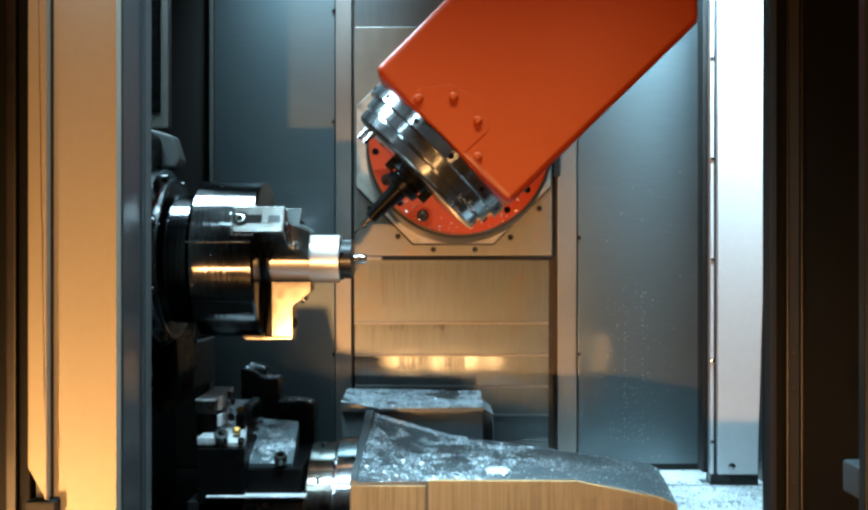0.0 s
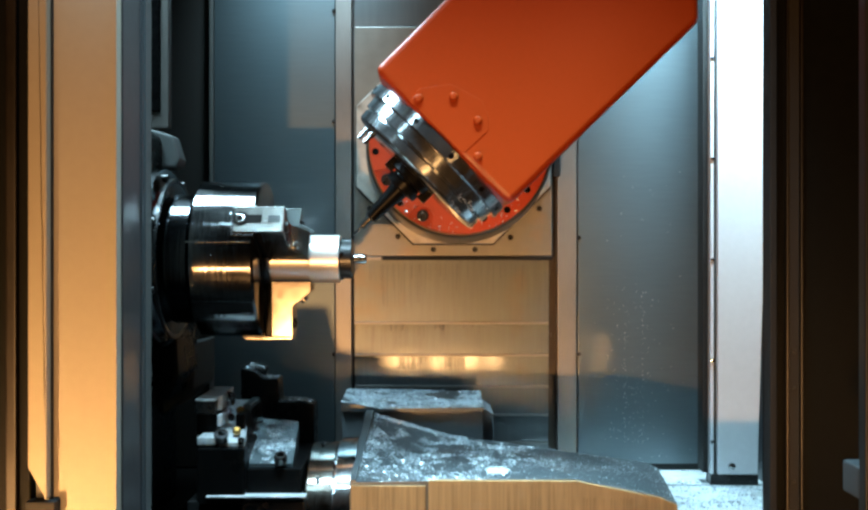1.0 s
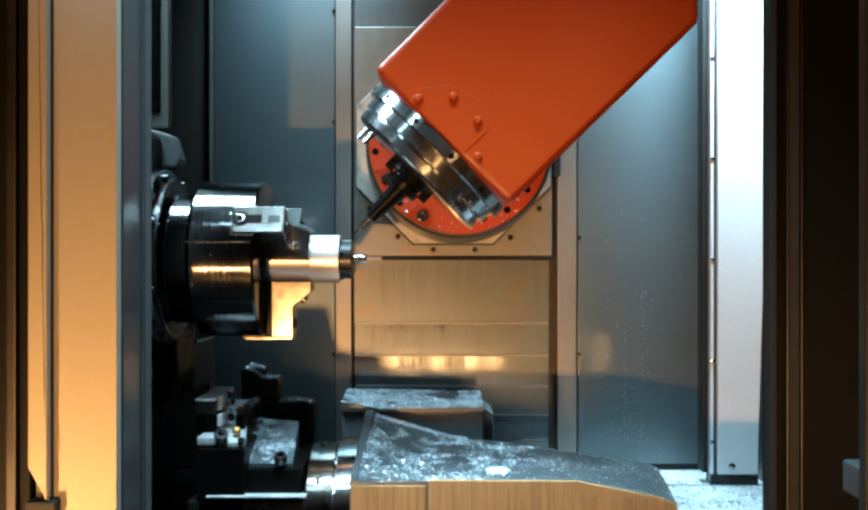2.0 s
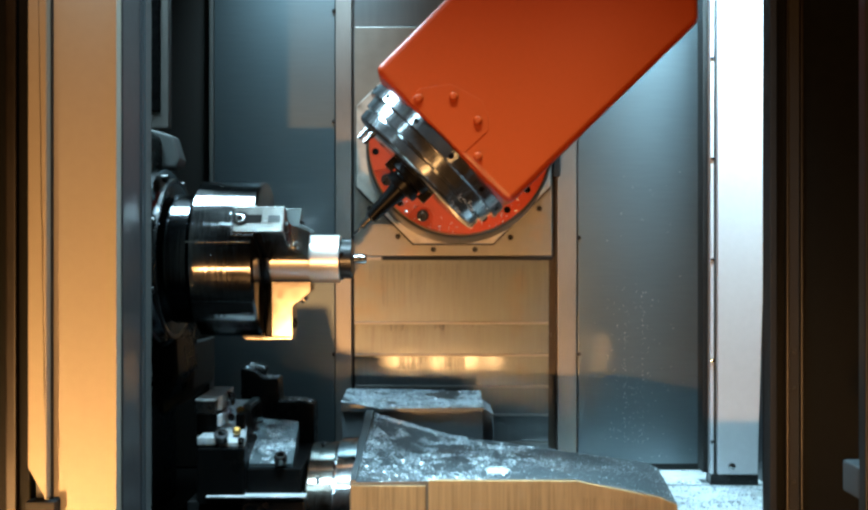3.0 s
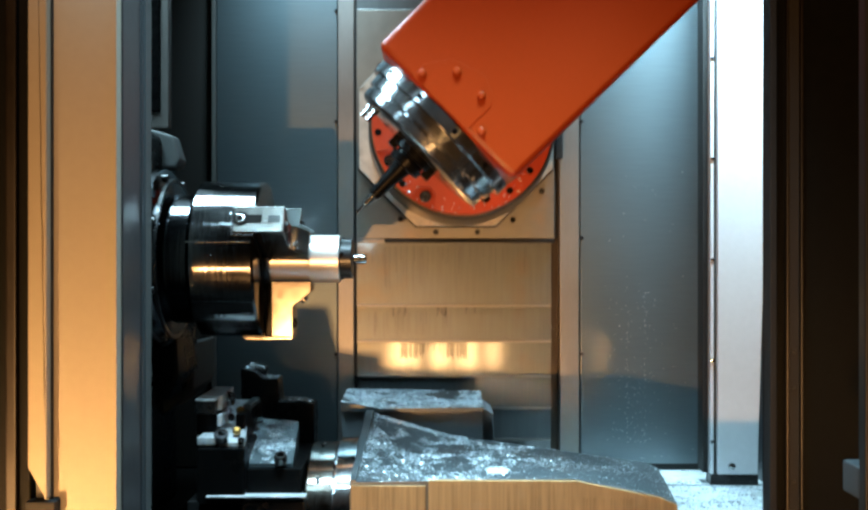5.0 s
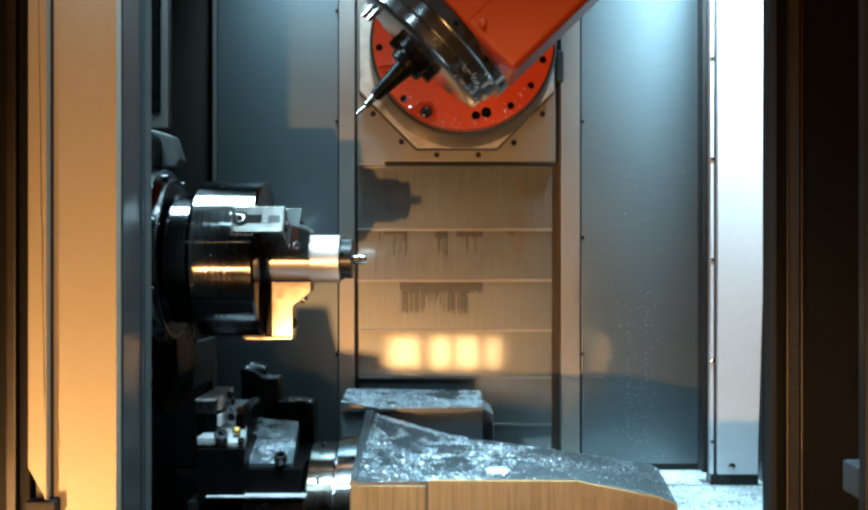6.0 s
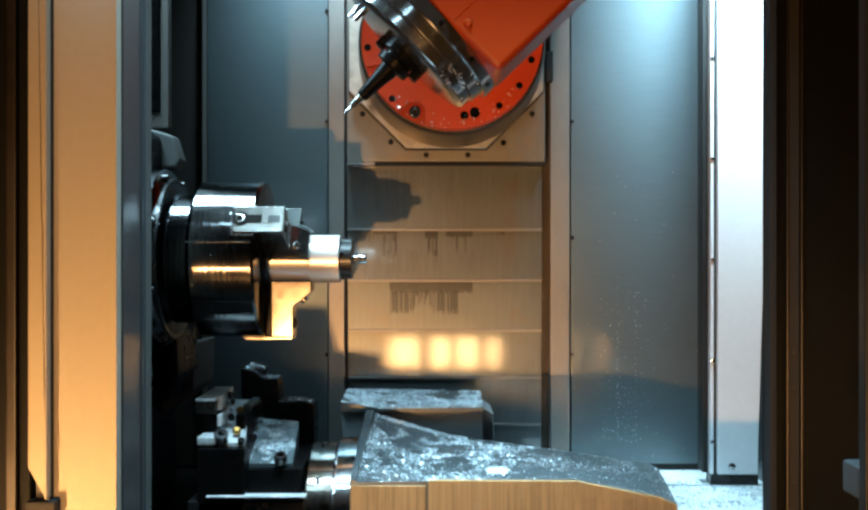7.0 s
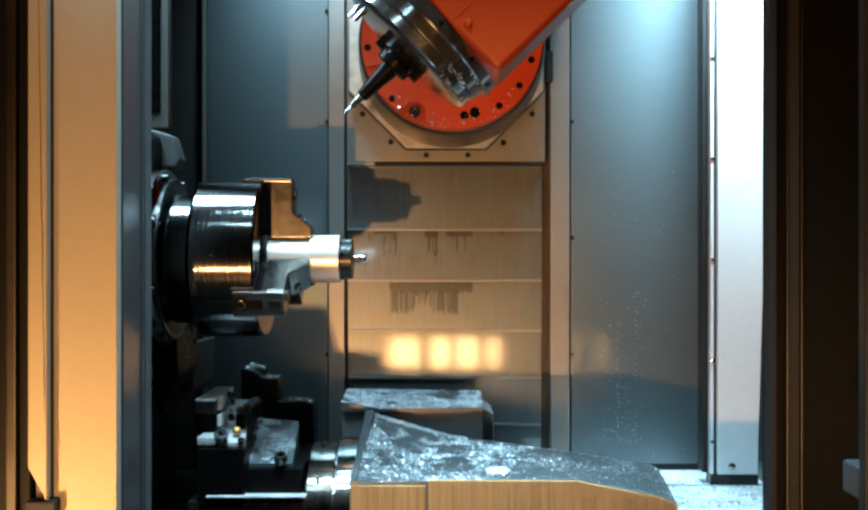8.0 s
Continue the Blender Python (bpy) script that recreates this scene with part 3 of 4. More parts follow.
def workpiece():
    w = tagged(empty("workpiece"), "turned aluminium workpiece clamped in the chuck jaws", "workpiece")
    part("shank", lathe(B(), [(0.0065, 0.02), (0.0065, 0.0352), (0.074, 0.0352), (0.074, 0.02)], n=96), ALU, w, "bright turned shank")
    part("shoulder", lathe(B(), [(0.0742, 0.02), (0.0742, 0.0388), (0.0755, 0.0398), (0.1225, 0.0398), (0.1235, 0.0388), (0.1235, 0.02)], n=96), ALU, w, "bright turned shoulder")
    end = part("end_cap", lathe(B(), [(0.1237, 0.02), (0.1237, 0.0325), (0.1430, 0.0335), (0.1440, 0.0325), (0.1440, 0.008)], n=96), DARK_STEEL, w, "dark end of the workpiece")
    pin = part("pin", lathe(B(), [(0.1442, 0.004), (0.1442, 0.0085), (0.164, 0.0085), (0.167, 0.0065), (0.167, 0.0005)], n=32), CHROME, w, "short bright centre pin")
    for k in range(4):
        bm = B()
        lathe(bm, [(0, 0.004), (0.0022, 0.0036), (0.003, 0.0005)], pose(0, 0, 0, 75 + 90 * k, 0, 0) @ Matrix.Translation((0.127, 0, 0.0325)) @ UP, 12)
        part("stud", bm, CHROME, end, "tiny bright stud")
    return w


CHUCK_POSE = Matrix.Translation((-0.2802, 0, AXIS_Z))
CHUCK = chuck()
WORK = workpiece()


def headstock():
    h = tagged(empty("headstock"), "dark headstock with spindle flange", "headstock")
    cx = -0.2802
    m = Matrix.Translation((cx, 0, AXIS_Z))
    part("spindle_flange", lathe(B(), [(-0.24, 0.10), (-0.24, 0.150), (-0.166, 0.150), (-0.160, 0.144), (-0.1455, 0.118), (-0.1455, 0.05)], m, 96), OILED, h, "dark oily spindle flange")
    part("flange_ring", lathe(B(), [(-0.158, 0.09), (-0.158, 0.135), (-0.150, 0.133), (-0.150, 0.09)], m, 96), DARK_STEEL, h, "dark turned ring")
    for k in range(8):
        bm = B()
        socket_screw(bm, m @ pose(0, 0, 0, 45 * k + 20, 0, 0) @ Matrix.Translation((-0.161, 0, 0.140)), 0.006, 0.009)
        part("flange_screw", bm, DARK_STEEL, h)
    part("casting", box(B(), -0.809, -0.4892, -0.16, 0.24, FLOOR_Z + 0.003, 1.42, 0.02, 3), BLACK, h, "dark machined headstock casting")
    part("column_cover", box(B(), -0.809, -0.4896, 0.17, 0.192, 1.4333, 2.29, 0.004), COLUMN, h, "grey painted column cover")
    part("slot", box(B(), -0.5275, -0.5050, 0.166, 0.18, 1.4637, 2.2, 0.004), BLACK, h, "dark upright slot")
    part("shoulder_cover", prism(B(), [(-0.809, 1.4317), (-0.5191, 1.4297), (-0.4694, 1.4148), (-0.4555, 1.3700), (-0.4634, 1.3551), (-0.809, 1.3551)], 0.12, 0.1695, 0.006), CAST, h, "grey rounded shoulder cover")
    part("lower_bracket", prism(B(), [(-0.5220, 0.9010), (-0.5220, 1.0210), (-0.4320, 1.0410), (-0.4340, 0.9560), (-0.4790, 0.9160)], 0.13, 0.30, 0.006), CAST, h, "grey lower bracket")
    part("hose_block", prism(B(), [(-0.4853, 1.0656), (-0.4349, 1.0703), (-0.4312, 0.9956), (-0.4499, 0.9536), (-0.4704, 0.9564)], 0.01, 0.16, 0.006), BLACK, h, "black hose block")
    for x in (-0.4769, -0.462):
        part("terminal", box(B(), x - 0.0056, x + 0.0056, 0.003, 0.012, 1.0553, 1.0637, 0.001), ALU, h, "small bright fitting")
    return h


headstock()

# ---- lower turret ----


def slab(bm, top, drop):
    """A solid below a top outline given as (x, y, z) corners, counter-clockwise from above."""
    up = [bm.verts.new(p) for p in top]
    dn = [bm.verts.new((p[0], p[1], drop)) for p in top]
    n = len(top)
    fs = [bm.faces.new(up), bm.faces.new(list(reversed(dn)))]
    for i in range(n):
        fs.append(bm.faces.new((up[i], dn[i], dn[(i + 1) % n], up[(i + 1) % n])))
    bmesh.ops.recalc_face_normals(bm, faces=fs)
    bmesh.ops.triangulate(bm, faces=[fs[0]])
    return bm


def lower_turret():
    t = tagged(empty("lower_turret"), "lower turret housing covered in bright metal chips", "turret")
    base = FLOOR_Z + 0.002
    fy, by = -0.1200, 0.1800
    part("front_cover", prism(B(), [(-0.1290, base), (-0.0129, base), (-0.0129, 0.8422), (-0.1290, 0.8422)], -0.1250, fy - 0.0005, 0.002), HOUSING_SIDE, t, "tan stained front cover")
    part("front_cover", prism(B(), [(-0.0086, base), (0.3768, base), (0.3768, 0.8137), (0.3485, 0.8258), (0.2197, 0.8507), (-0.0086, 0.8515)], -0.1300, fy - 0.0005, 0.002), HOUSING_SIDE, t, "tan stained front cover")
    bm = B()
    slab(bm, [(-0.1309, fy, 0.8461), (0.2204, fy, 0.8512), (0.3772, fy, 0.8151),
              (0.3928, 0.0800, 0.8267), (0.3746, 0.1000, 0.8312), (0.1186, 0.1700, 0.8555), (0.0370, by, 0.8639), (-0.1192, by, 0.9081)], base)
    part("housing", bm, HOUSING, t, "chip-strewn steel housing")
    bm = B()
    slab(bm, [(-0.1309, fy + 0.001, 0.8461+0.004), (-0.1223, fy + 0.001, 0.8461+0.004), (-0.1110, by, 0.9081+0.004), (-0.1254, by, 0.9081+0.004)], base)
    part("end_rim", bm, HOUSING, t, "raised end rim")
    # collar on the turret's axis
    m = Matrix.Translation((0, 0.0300, 0.7382))
    part("collar", lathe(B(), [(-0.1632, 0.06), (-0.1632, 0.132), (-0.1582, 0.132), (-0.1582, 0.148), (-0.1280, 0.150), (-0.1280, 0.05)], m, 96), COLLAR, t, "polished stepped collar")
    part("locking_ring", lathe(B(), [(-0.2080, 0.06), (-0.2080, 0.136), (-0.2036, 0.142), (-0.1890, 0.142), (-0.1885, 0.1405), (-0.1845, 0.1405), (-0.1840, 0.142), (-0.1634, 0.142), (-0.1634, 0.06)], m, 96), RING, t, "brown-stained locking ring")
    for a in (-35, 5, 45):
        bm = B()
        lathe(bm, [(0, 0.007), (0.0007, 0.0068), (-0.002, 0.004), (-0.002, 0.0005)], m @ pose(0, 0, 0, a, 0, 0) @ Matrix.Translation((-0.1849, 0, 0.1417)) @ UP, 14)
        part("collar_hole", bm, BLACK, t, "dark spanner hole")
    # tool block
    part("tool_block", box(B(), -0.2987, -0.2098, -0.0900, 0.1300, FLOOR_Z + 0.003, 0.8613, 0.004), BLACK, t, "black tool block")
    bm = B()
    slab(bm, [(-0.2951, -0.0800, 0.8670), (-0.2258, -0.0800, 0.8670), (-0.2359, 0.0700, 0.9090), (-0.3103, 0.0700, 0.9158)], 0.8453)
    part("block_top", bm, HOUSING, t, "steel top face with chips")
    bm = B()
    socket_screw(bm, Matrix.Translation((-0.2436, -0.0850, 0.8733)) @ pose(0, 0, 0, 0, -60, -90), 0.0105, 0.012)
    part("cap_screw", bm, DARK_STEEL, t, "dark cap screw")
    part("turret_disc", lathe(B(), [(-0.3616, 0.04), (-0.3616, 0.10), (-0.3590, 0.104), (-0.2072, 0.104), (-0.2072, 0.05)], Matrix.Translation((0, -0.0100, 0.6937)), 24), DARK_STEEL, t, "dark turret disc")
    # Thin strip whose bright steel paints in the highlight along this edge.
    part("front_rail", box(B(), -0.3571, -0.2011, -0.1150, -0.0950, 0.8195, 0.8240, 0.002), CLAMP, t, "edge strip, bright steel standing in for its highlight")
    part("lower_block", box(B(), -0.3873, -0.2024, -0.1100, 0.0300, FLOOR_Z + 0.003, 0.8145, 0.004), DARK_STEEL, t, "dark block below the strip")
    return t


def tool_holder():
    t = tagged(empty("turning_tool_holder"), "dark turning tool holder with bright clamps and screws", "tool holder")
    part("body", box(B(), -0.3724, -0.2969, -0.1100, 0.1300, FLOOR_Z + 0.004, 0.8969, 0.004), BLACK, t, "black holder body")
    part("back_block", box(B(), -0.3230, -0.3069, -0.0500, 0.1100, 0.8751, 0.9412, 0.003), BLACK, t, "black upright block")
    bm = B()
    slab(bm, [(-0.3413, -0.0900, 0.9024), (-0.3004, -0.0900, 0.9024), (-0.3172, 0.0500, 0.9506), (-0.3593, 0.0500, 0.9506)], 0.8933)
    part("top_face", bm, CLAMP, t, "worn steel top face")
    # Dark shank and bright top put the light from above into the materials.
    part("shank", box(B(), -0.3840, -0.3511, -0.0700, 0.0800, 0.944, 0.9645, 0.002), DARK_STEEL, t, "square tool shank, darkened for its shaded front")
    part("shank_top", box(B(), -0.3838, -0.3513, -0.0705, 0.0800, 0.9647, 0.969, 0.0015), CLAMP, t, "top of the shank, brightened as if lit from above")
    part("shank_rest", box(B(), -0.3852, -0.3528, -0.0550, 0.0800, 0.8968, 0.9435, 0.003), BLACK, t, "black shank rest")
    part("clamp", box(B(), -0.3742, -0.3437, -0.1000, -0.0570, 0.899, 0.913, 0.003), CLAMP, t, "bright clamp bar")
    part("wedge", box(B(), -0.3510, -0.3429, -0.0550, 0.0300, 0.948, 0.972, 0.002), CLAMP, t, "bright clamping wedge")
    part("wedge", box(B(), -0.3476, -0.3404, -0.0750, -0.0100, 0.925, 0.944, 0.002), CLAMP, t, "bright clamping wedge")
    part("stop_plate", box(B(), -0.3183, -0.3052, -0.0100, 0.0800, 0.9415, 0.9508, 0.002), HOUSING, t, "grey stop plate")
    for p, r in (((-0.3412, -0.01, 0.956), 0.0105), ((-0.336, -0.095, 0.909), 0.0115)):
        bm = B()
        socket_screw(bm, Matrix.Translation(p) @ pose(0, 0, 0, 0, -50, -80), r, 0.014)
        part("cap_screw", bm, CHROME, t, "bright cap screw")
    for p in ((-0.3314, -0.04, 0.932), (-0.3153, -0.02, 0.9259), (-0.306, -0.087, 0.9019)):
        bm = B()
        socket_screw(bm, Matrix.Translation(p) @ pose(0, 0, 0, 0, -55, -85), 0.0055, 0.007)
        part("cap_screw", bm, DARK_STEEL, t, "small dark cap screw")
    for p in ((-0.3228, -0.01, 0.9399), (-0.3164, -0.07, 0.9164)):
        bm = B()
        lathe(bm, [(0, 0.0065), (0.005, 0.0065), (0.007, 0.004), (0.007, 0.0005)], Matrix.Translation(p) @ pose(0, 0, 0, 0, -50, -80), 16)
        part("coolant_nozzle", bm, BRASS, t, "small brass nozzle")
    return t


def rear_block():
    t = tagged(empty("rear_block"), "grey steel block behind the turret with chips on top", "steel block")
    base = FLOOR_Z + 0.002
    bm = B()
    slab(bm, [(-0.1752, 0.2300, 0.9182), (-0.0992, 0.2300, 0.9055), (0.0929, 0.2300, 0.9076), (0.0961, 0.3900, 0.9162), (-0.1785, 0.3900, 0.9208)], base)
    part("body", bm, BLOCK, t, "grey painted block")
    bm = B()
    slab(bm, [(-0.1769, 0.2250, 0.9200), (-0.0990, 0.2250, 0.9073), (0.0926, 0.2250, 0.9094), (0.0961, 0.3900, 0.9185), (-0.1785, 0.3900, 0.9230)], 0.9019)
    part("top_plate", bm, HOUSING, t, "steel top plate")
    part("side_cover", prism(B(), [(0.0944, base), (0.1158, base), (0.1158, 0.8923), (0.0986, 0.9030), (0.0944, 0.9030)], 0.2600, 0.3800, 0.002), BLOCK, t, "grey side cover")
    return t


def black_bracket():
    t = tagged(empty("coolant_bracket"), "black coolant bracket behind the tool block", "bracket")
    part("stem", prism(B(), [(-0.3593, FLOOR_Z + 0.003), (-0.2214, FLOOR_Z + 0.003), (-0.2235, 0.9211), (-0.2496, 0.9274), (-0.2883, 0.9274), (-0.2914, 0.9692), (-0.3196, 0.9692), (-0.3363, 0.9838), (-0.3614, 0.9880)], 0.1900, 0.2500, 0.004), BLACK, t)
    bm = B()
    lathe(bm, [(0, 0.012), (0.03, 0.012), (0.034, 0.008), (0.034, 0.001)], Matrix.Translation((-0.3509, 0.2300, 0.9838)) @ pose(0, 0, 0, 0, 12, 0), 20)
    part("nozzle", bm, DARK_STEEL, t, "dark nozzle")
    return t


def chips_on(name, ob, count, where, size, seed, tilt=50, label="loose bright aluminium chips", mat=None):
    """Strews small curled flakes over the upward faces of ob; where(p) gives the chance to keep one."""
    rnd = random.Random(seed)
    tris = []
    ob.data.calc_loop_triangles()
    m = ob.matrix_world
    for t in ob.data.loop_triangles:
        if t.normal.z > 0.6:
            tris.append(([m @ ob.data.vertices[i].co for i in t.vertices], t.area))
    total = sum(a for _, a in tris)
    verts, faces = [], []
    for (a, b, c), ar in tris:
        for _ in range(int(count * ar / total)):
            u, v = rnd.random(), rnd.random()
            if u + v > 1:
                u, v = 1 - u, 1 - v
            p = a + (b - a) * u + (c - a) * v
            if rnd.random() > where(p):
                continue
            l, w = size * rnd.uniform(0.5, 1.7), size * rnd.uniform(0.25, 0.6)
            q = Euler((radians(rnd.uniform(-tilt, tilt)), radians(rnd.uniform(-tilt, tilt)), rnd.uniform(0, 6.28))).to_matrix()
            bend = l * rnd.uniform(0.1, 0.5)
            n = len(verts)
            for x, z in ((-l, bend * 0.6), (-l * 0.35, 0), (l * 0.35, 0), (l, bend)):
                for y in (-w, w):
                    d = q @ Vector((x, y, z))
                    verts.append(tuple(p + d + Vector((0, 0, size * 0.45))))
            faces += [(n, n + 1, n + 3, n + 2), (n + 2, n + 3, n + 5, n + 4), (n + 4, n + 5, n + 7, n + 6)]
    mesh = bpy.data.meshes.new(name)
    mesh.from_pydata(verts, [], faces)
    mesh.materials.append(mat or CHIP)
    return tagged(new(name, mesh), label, "metal chips", kind="stuff")


def heap(p, s, lo, hi):
    """Clustered chance from noise of the given scale."""
    return max(0.0, min(1.0, (noise.noise(p * s) * 0.6 + noise.noise(p * s * 3.1) * 0.4 + 0.5 - lo) / (hi - lo)))


TURRET = lower_turret()
HOLDER = tool_holder()
REAR = rear_block()
BRACKET_ARM = black_bracket()
bpy.context.view_layer.update()


def child(thing, name, n=0):
    return [c for c in thing.children if c.name.split(".")[0] == name][n]


def on_wedge(p):
    spread = 0.9 if p.x < 0.06 else max(0.07, 0.9 - (p.x - 0.06) / 0.20)
    near = 1.0 if p.y > -0.02 else 0.45
    return heap(p, 14, 0.36, 0.72) * spread * near + 0.02


chips_on("metal_chips", child(TURRET, "housing"), 70000, on_wedge, 0.0008, 3)
chips_on("metal_chips", child(TURRET, "housing"), 9000, lambda p: on_wedge(p) ** 1.5, 0.0017, 7, 65)
chips_on("metal_chips", child(REAR, "top_plate"), 3500, lambda p: heap(p, 18, 0.2, 0.55), 0.0019, 8, 65)
chips_on("metal_chips", child(TURRET, "housing"), 40000, lambda p: max(0.0, 1 - abs((p.y - 0.172) - 0.0) / 0.014) if p.x < 0.06 else 0.0, 0.0016, 9, 65)
chips_on("metal_chips", child(REAR, "top_plate"), 26000, lambda p: heap(p, 18, 0.2, 0.55), 0.0010, 4)
chips_on("metal_chips", child(HOLDER, "top_face"), 900, lambda p: heap(p, 30, 0.4, 0.7), 0.0011, 21, 40)
chips_on("metal_chips", child(BRACKET_ARM, "stem"), 700, lambda p: 0.35 if p.z > 0.95 else 0.1, 0.0013, 22, 50)
chips_on("metal_chips", child(TURRET, "block_top"), 9000, lambda p: heap(p, 25, 0.35, 0.6), 0.001, 5, 40)
chips_on("metal_chips", child(bed, "plate", 2), 16000, lambda p: heap(p, 9, 0.38, 0.6) if p.x > 0.36 else 0.0, 0.0018, 6, 65)
chips_on("metal_chips", child(bed, "plate", 1), 60000, lambda p: heap(p, 9, 0.38, 0.6) * 0.09 if p.x > 0.42 and p.y > 0.15 else 0.0, 0.0018, 16, 65)

def spatter(name, count, seed, x0, x1, z0, z1, y, parent, label, lines=()):
    """Small dried coolant drops on an upright sheet, some of them in runs."""
    rnd = random.Random(seed)
    verts, faces = [], []
    for i in range(count):
        x, z = rnd.gauss((x0 + x1) / 2, (x1 - x0) / 4), z0 + (z1 - z0) * rnd.random() ** 1.3
        if lines and rnd.random() < 0.45:
            x = rnd.choice(lines) + rnd.gauss(0, 0.0012)
        r = rnd.uniform(0.0004, 0.001)
        long = rnd.uniform(1.0, 1.8)
        n = len(verts)
        verts.append((x, y - r * 0.5, z))
        verts += [(x + r * math.cos(k * math.pi / 3), y, z + r * long * math.sin(k * math.pi / 3)) for k in range(6)]
        faces += [(n, n + 1 + k, n + 1 + (k + 1) % 6) for k in range(6)]
    mesh = bpy.data.meshes.new(name)
    mesh.from_pydata(verts, [], faces)
    mesh.materials.append(DROP)
    ob = tagged(new(name, mesh), label, kind="stuff")
    ob.parent = parent
    return ob


spatter("coolant_drops", 190, 11, 0.3697, 0.4845, 0.7904, 1.1287, CY - 0.0003, COVER, "pale dried coolant drops", (0.4543, 0.4157))
spatter("coolant_drops", 60, 12, 0.3335, 0.5752, 0.7541, 1.3945, CY - 0.0003, COVER, "pale dried coolant drops")

spatter("coolant_drops", 260, 31, -0.175, -0.07, 1.062, 1.118, CY - 0.0003, SLATS[2][0], "pale dried coolant runs", (-0.165, -0.15, -0.135, -0.12, -0.105, -0.09))
spatter("coolant_drops", 220, 32, -0.175, 0.235, 1.022, 1.04, CY + 0.0027, SLATS[3][0], "pale dried coolant runs")


def stain(leaf, depth, seed, patches, lean=0.0, film=STAIN):
    """Dark films of dried coolant that ran down a leaf: each patch is x0, x1, top, bottom and how much of it is covered."""
    rnd = random.Random(seed)
    verts, faces = [], []
    for x0, x1, z1, z0, cover in patches:
        x = x0
        while x < x1:
            w = rnd.uniform(0.0008, 0.0026)
            if rnd.random() < cover:
                ragged = 0.7 if cover < 0.8 else 0.25
                a, b = z1 - abs(rnd.gauss(0, 0.0012)), z0 + rnd.random() ** 2 * (z1 - z0) * ragged
                n = len(verts)
                verts += [(px, depth + lean * (pz - 0.98), pz) for px, pz in ((x, b + rnd.uniform(0, 0.004)), (x + w, b), (x + w, a), (x, a))]
                faces.append((n, n + 1, n + 2, n + 3))
            x += w
    mesh = bpy.data.meshes.new("stain")
    mesh.from_pydata(verts, [], faces)
    mesh.materials.append(film)
    ob = tagged(new("stain", mesh), "dark dried coolant runs", kind="stuff")
    ob.parent = leaf


stain(SLATS[1][0], CY - 0.0034, 51, [(-0.118, -0.066, 1.090, 1.081, 0.95), (-0.098, -0.066, 1.083, 1.034, 0.6), (-0.128, -0.118, 1.088, 1.055, 0.35),
                                     (-0.006, 0.022, 1.093, 1.073, 1.0), (0.0, 0.022, 1.076, 1.034, 0.6), (0.041, 0.097, 1.093, 1.075, 1.0), (0.052, 0.084, 1.079, 1.040, 0.35),
                                     (0.15, 0.17, 1.09, 1.078, 0.5)], 0.017)
stain(SLATS[2][0], CY - 0.0004, 52, [(-0.083, 0.097, 1.020, 0.994, 1.0), (-0.081, -0.03, 1.0, 0.950, 0.85), (0.007, 0.066, 1.0, 0.948, 0.85), (-0.03, 0.007, 1.0, 0.965, 0.5)])

stain(SLATS[0][0], CY - 0.0065, 53, [(-0.125, -0.02, 1.182, 1.085, 0.3), (-0.15, 0.05, 1.182, 1.14, 0.2), (0.02, 0.20, 1.18, 1.12, 0.1)], film=STREAK)
stain(SLATS[1][0], CY - 0.0035, 54, [(-0.15, 0.12, 1.048, 0.99, 0.3)], 0.017, STREAK)
stain(TURRET, -0.1254, 55, [(-0.126, -0.018, 0.840, 0.78, 0.3)], film=STREAK)
stain(TURRET, -0.1304, 56, [(0.0, 0.215, 0.847, 0.77, 0.35), (0.215, 0.33, 0.825, 0.76, 0.35)], film=STREAK)


def puddle():
    """A flat milky pool of coolant on the turret's housing."""
    bm = B()
    rim = [bm.verts.new((0.1035 + r * 0.020 * math.cos(a), -0.060 + r * 0.024 * math.sin(a), 0.0)) for a, r in
           ((i * math.pi / 12, 1 + 0.18 * math.sin(3 * i) + 0.12 * math.cos(5 * i)) for i in range(24))]
    top = [bm.verts.new((0.1035 + (v.co.x - 0.1035) * 0.85, -0.060 + (v.co.y + 0.060) * 0.85, 0.0012)) for v in rim]
    for i in range(24):
        bm.faces.new((rim[i], rim[(i + 1) % 24], top[(i + 1) % 24], top[i]))
    bm.faces.new(top)
    for v in bm.verts:
        v.co.z += 0.8512 + (v.co.y + 0.12) * 0.016
    tagged(part("coolant_puddle", bm, MILK), "small milky coolant puddle on the turret housing", "puddle")


puddle()


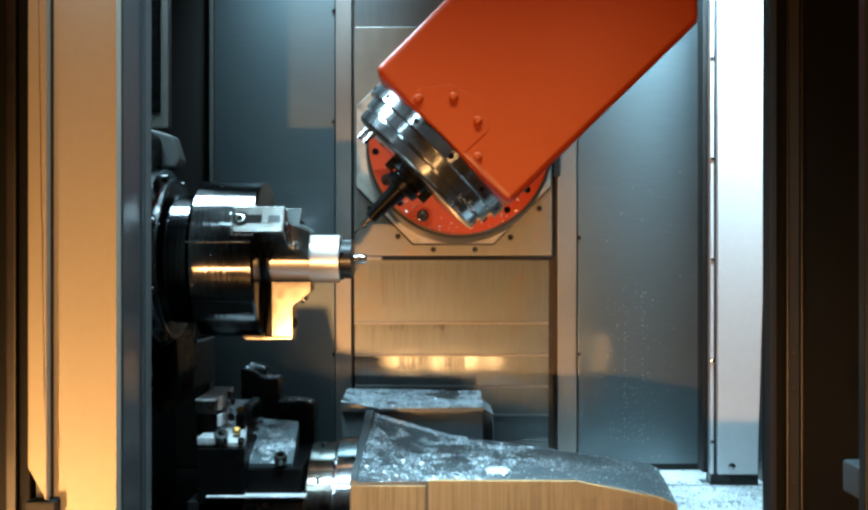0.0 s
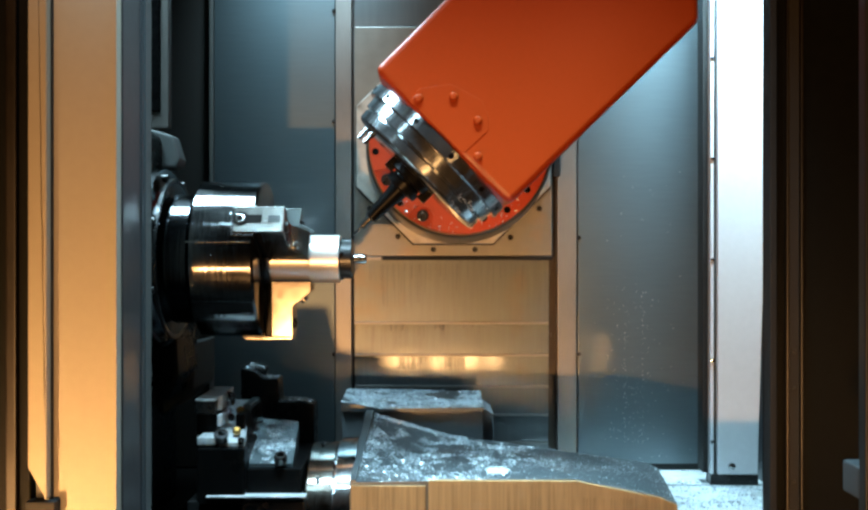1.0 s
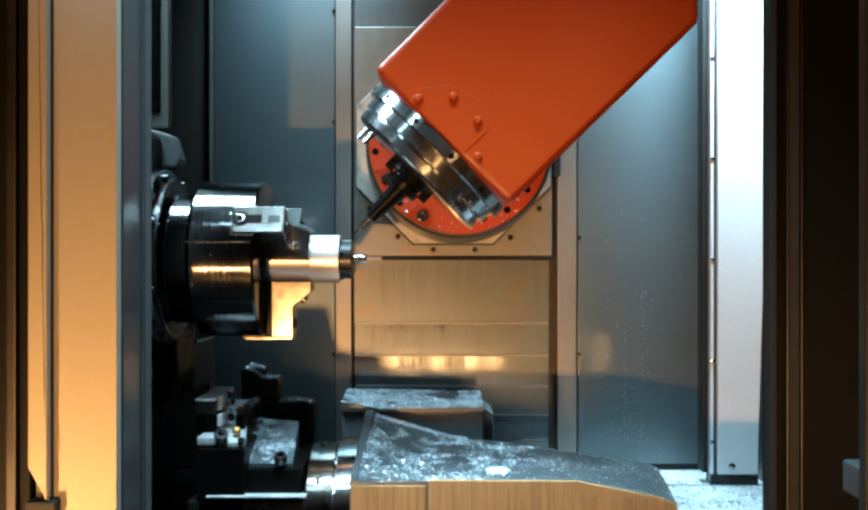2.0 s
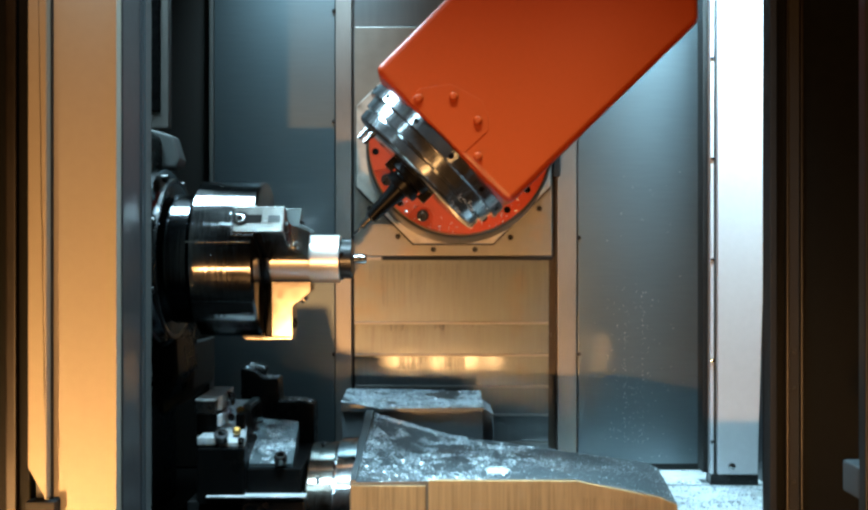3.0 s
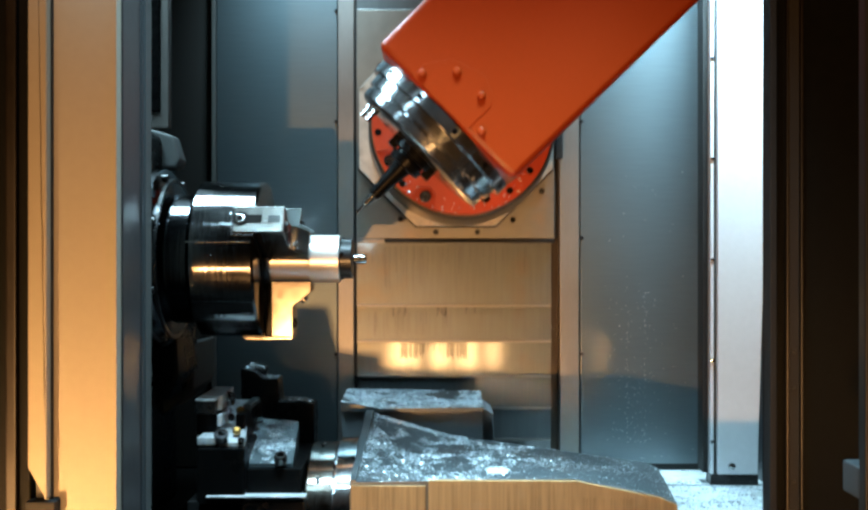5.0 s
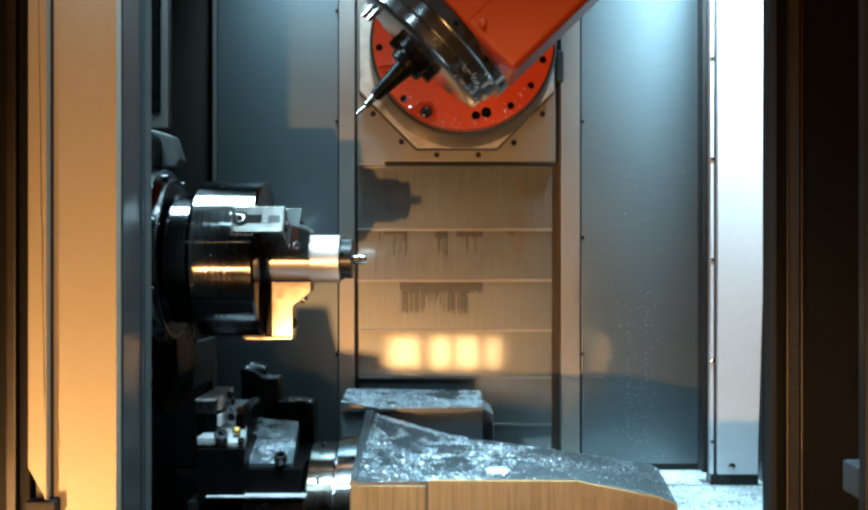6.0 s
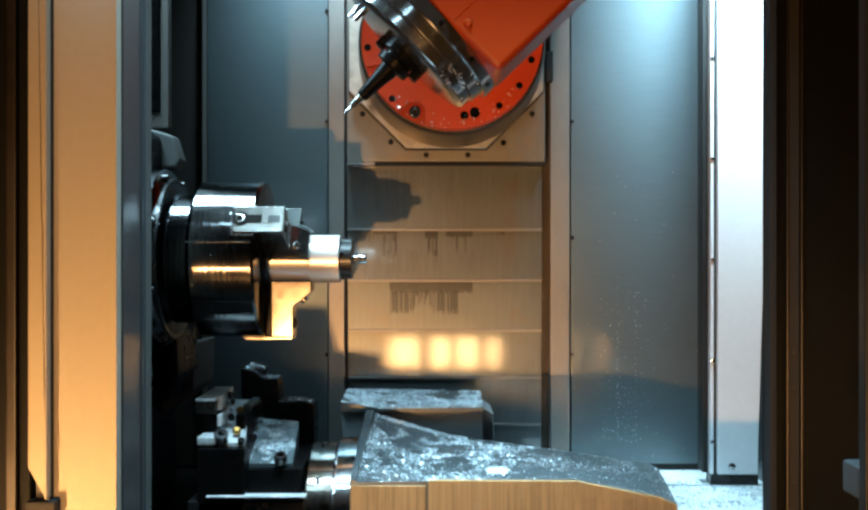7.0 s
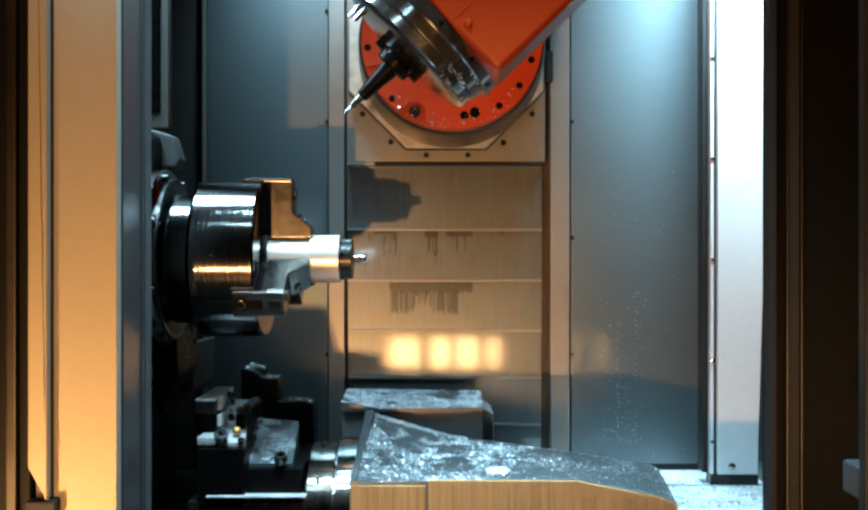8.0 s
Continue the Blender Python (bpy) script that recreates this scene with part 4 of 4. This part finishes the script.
def stuck_chips():
    """Chips and coolant beads that cling to the nose ring and the disc's lower rim."""
    rnd = random.Random(21)
    verts, faces = [], []
    turn = pose(0, 0, 0, 0, -45, 0)
    c = Vector((PIVOT_U * 0.7071, 0, PIVOT_U * 0.7071))
    spots = []
    for i in range(42):
        a = radians(rnd.uniform(196, 235))
        u, r = rnd.choice((0.1475, 0.166, 0.188)) + rnd.gauss(0, 0.003), 0.137
        spots.append(turn @ Vector((u, r * math.sin(a), r * math.cos(a))))
    for i in range(46):
        a = radians(rnd.uniform(225, 325))
        r = rnd.uniform(0.150, 0.176)
        spots.append(c + Vector((r * math.cos(a), 0.2725, r * math.sin(a))))
    for p in spots:
        l, w = rnd.uniform(0.001, 0.0045), rnd.uniform(0.0004, 0.0009)
        q = Euler((rnd.uniform(-1, 1), rnd.uniform(0, 6.28), rnd.uniform(-1, 1))).to_matrix()
        n = len(verts)
        for x, z in ((-l, 0.0006), (0, 0), (l, 0.0014)):
            for y in (-w, w):
                verts.append(tuple(p + q @ Vector((x, z, y))))
        faces += [(n, n + 1, n + 3, n + 2), (n + 2, n + 3, n + 5, n + 4)]
    mesh = bpy.data.meshes.new("stuck_chips")
    mesh.from_pydata(verts, [], faces)
    mesh.materials.append(CHIP)
    ob = tagged(new("stuck_chips", mesh), "bright chips clinging to the head", kind="stuff")
    ob.parent = HEAD


stuck_chips()

# ---- movement ----


def eased(s):
    s = max(0.0, min(1.0, s))
    return s * s * (3 - 2 * s)


def head_shift(t):
    """Sideways and upward travel of the head, in metres: small circles, a pause, the retreat, a short sidestep."""
    w = 2 * math.pi
    stop = min(t, 3.66)
    x = 0.00263 + 0.00406 * math.cos(w * (stop - 0.69))
    z = -0.00549 + 0.00549 * math.cos(w * (stop + 0.04))
    if t > 3.56:
        x, z = x + (0.00585 - x) * eased((t - 3.56) / 0.14), z + (-0.00645 - z) * eased((t - 3.56) / 0.14)
    up = eased((t - 4.72) / 0.95)
    x, z = x + (0.00836 - x) * up, z + (0.20306 - z) * up
    x -= 0.02246 * eased((t - 6.40) / 0.28)
    return x, z


def motions():
    times = [i / 15 for i in range(0, 56)] + [3.8, 4.6] + [4.7 + i / 15 for i in range(0, 16)] + [5.8, 6.3] + [6.4 + i / 30 for i in range(0, 10)] + [6.8, 8.0]
    rows = [(t, *head_shift(t)) for t in times]
    walk(HEAD, [(t, Matrix.Translation(TIP + Vector((x, 0, z)))) for t, x, z in rows])
    walk(COVER, [(t, Matrix.Translation((x, 0, 0))) for t, x, z in rows])
    for s, share in SLATS:
        walk(s, [(t, Matrix.Translation((x, 0, z * share))) for t, x, z in rows])
    turns = [(0, 0), (7.2, 0), (7.2333, -7), (7.2667, -25), (7.3, -52), (7.3333, -86), (7.3667, -121), (7.4, -150), (7.4333, -169), (7.4667, -178), (7.5, -180), (8.0, -180)]
    for thing in (CHUCK, WORK):
        walk(thing, [(t, CHUCK_POSE @ pose(0, 0, 0, a, 0, 0)) for t, a in turns])


motions()
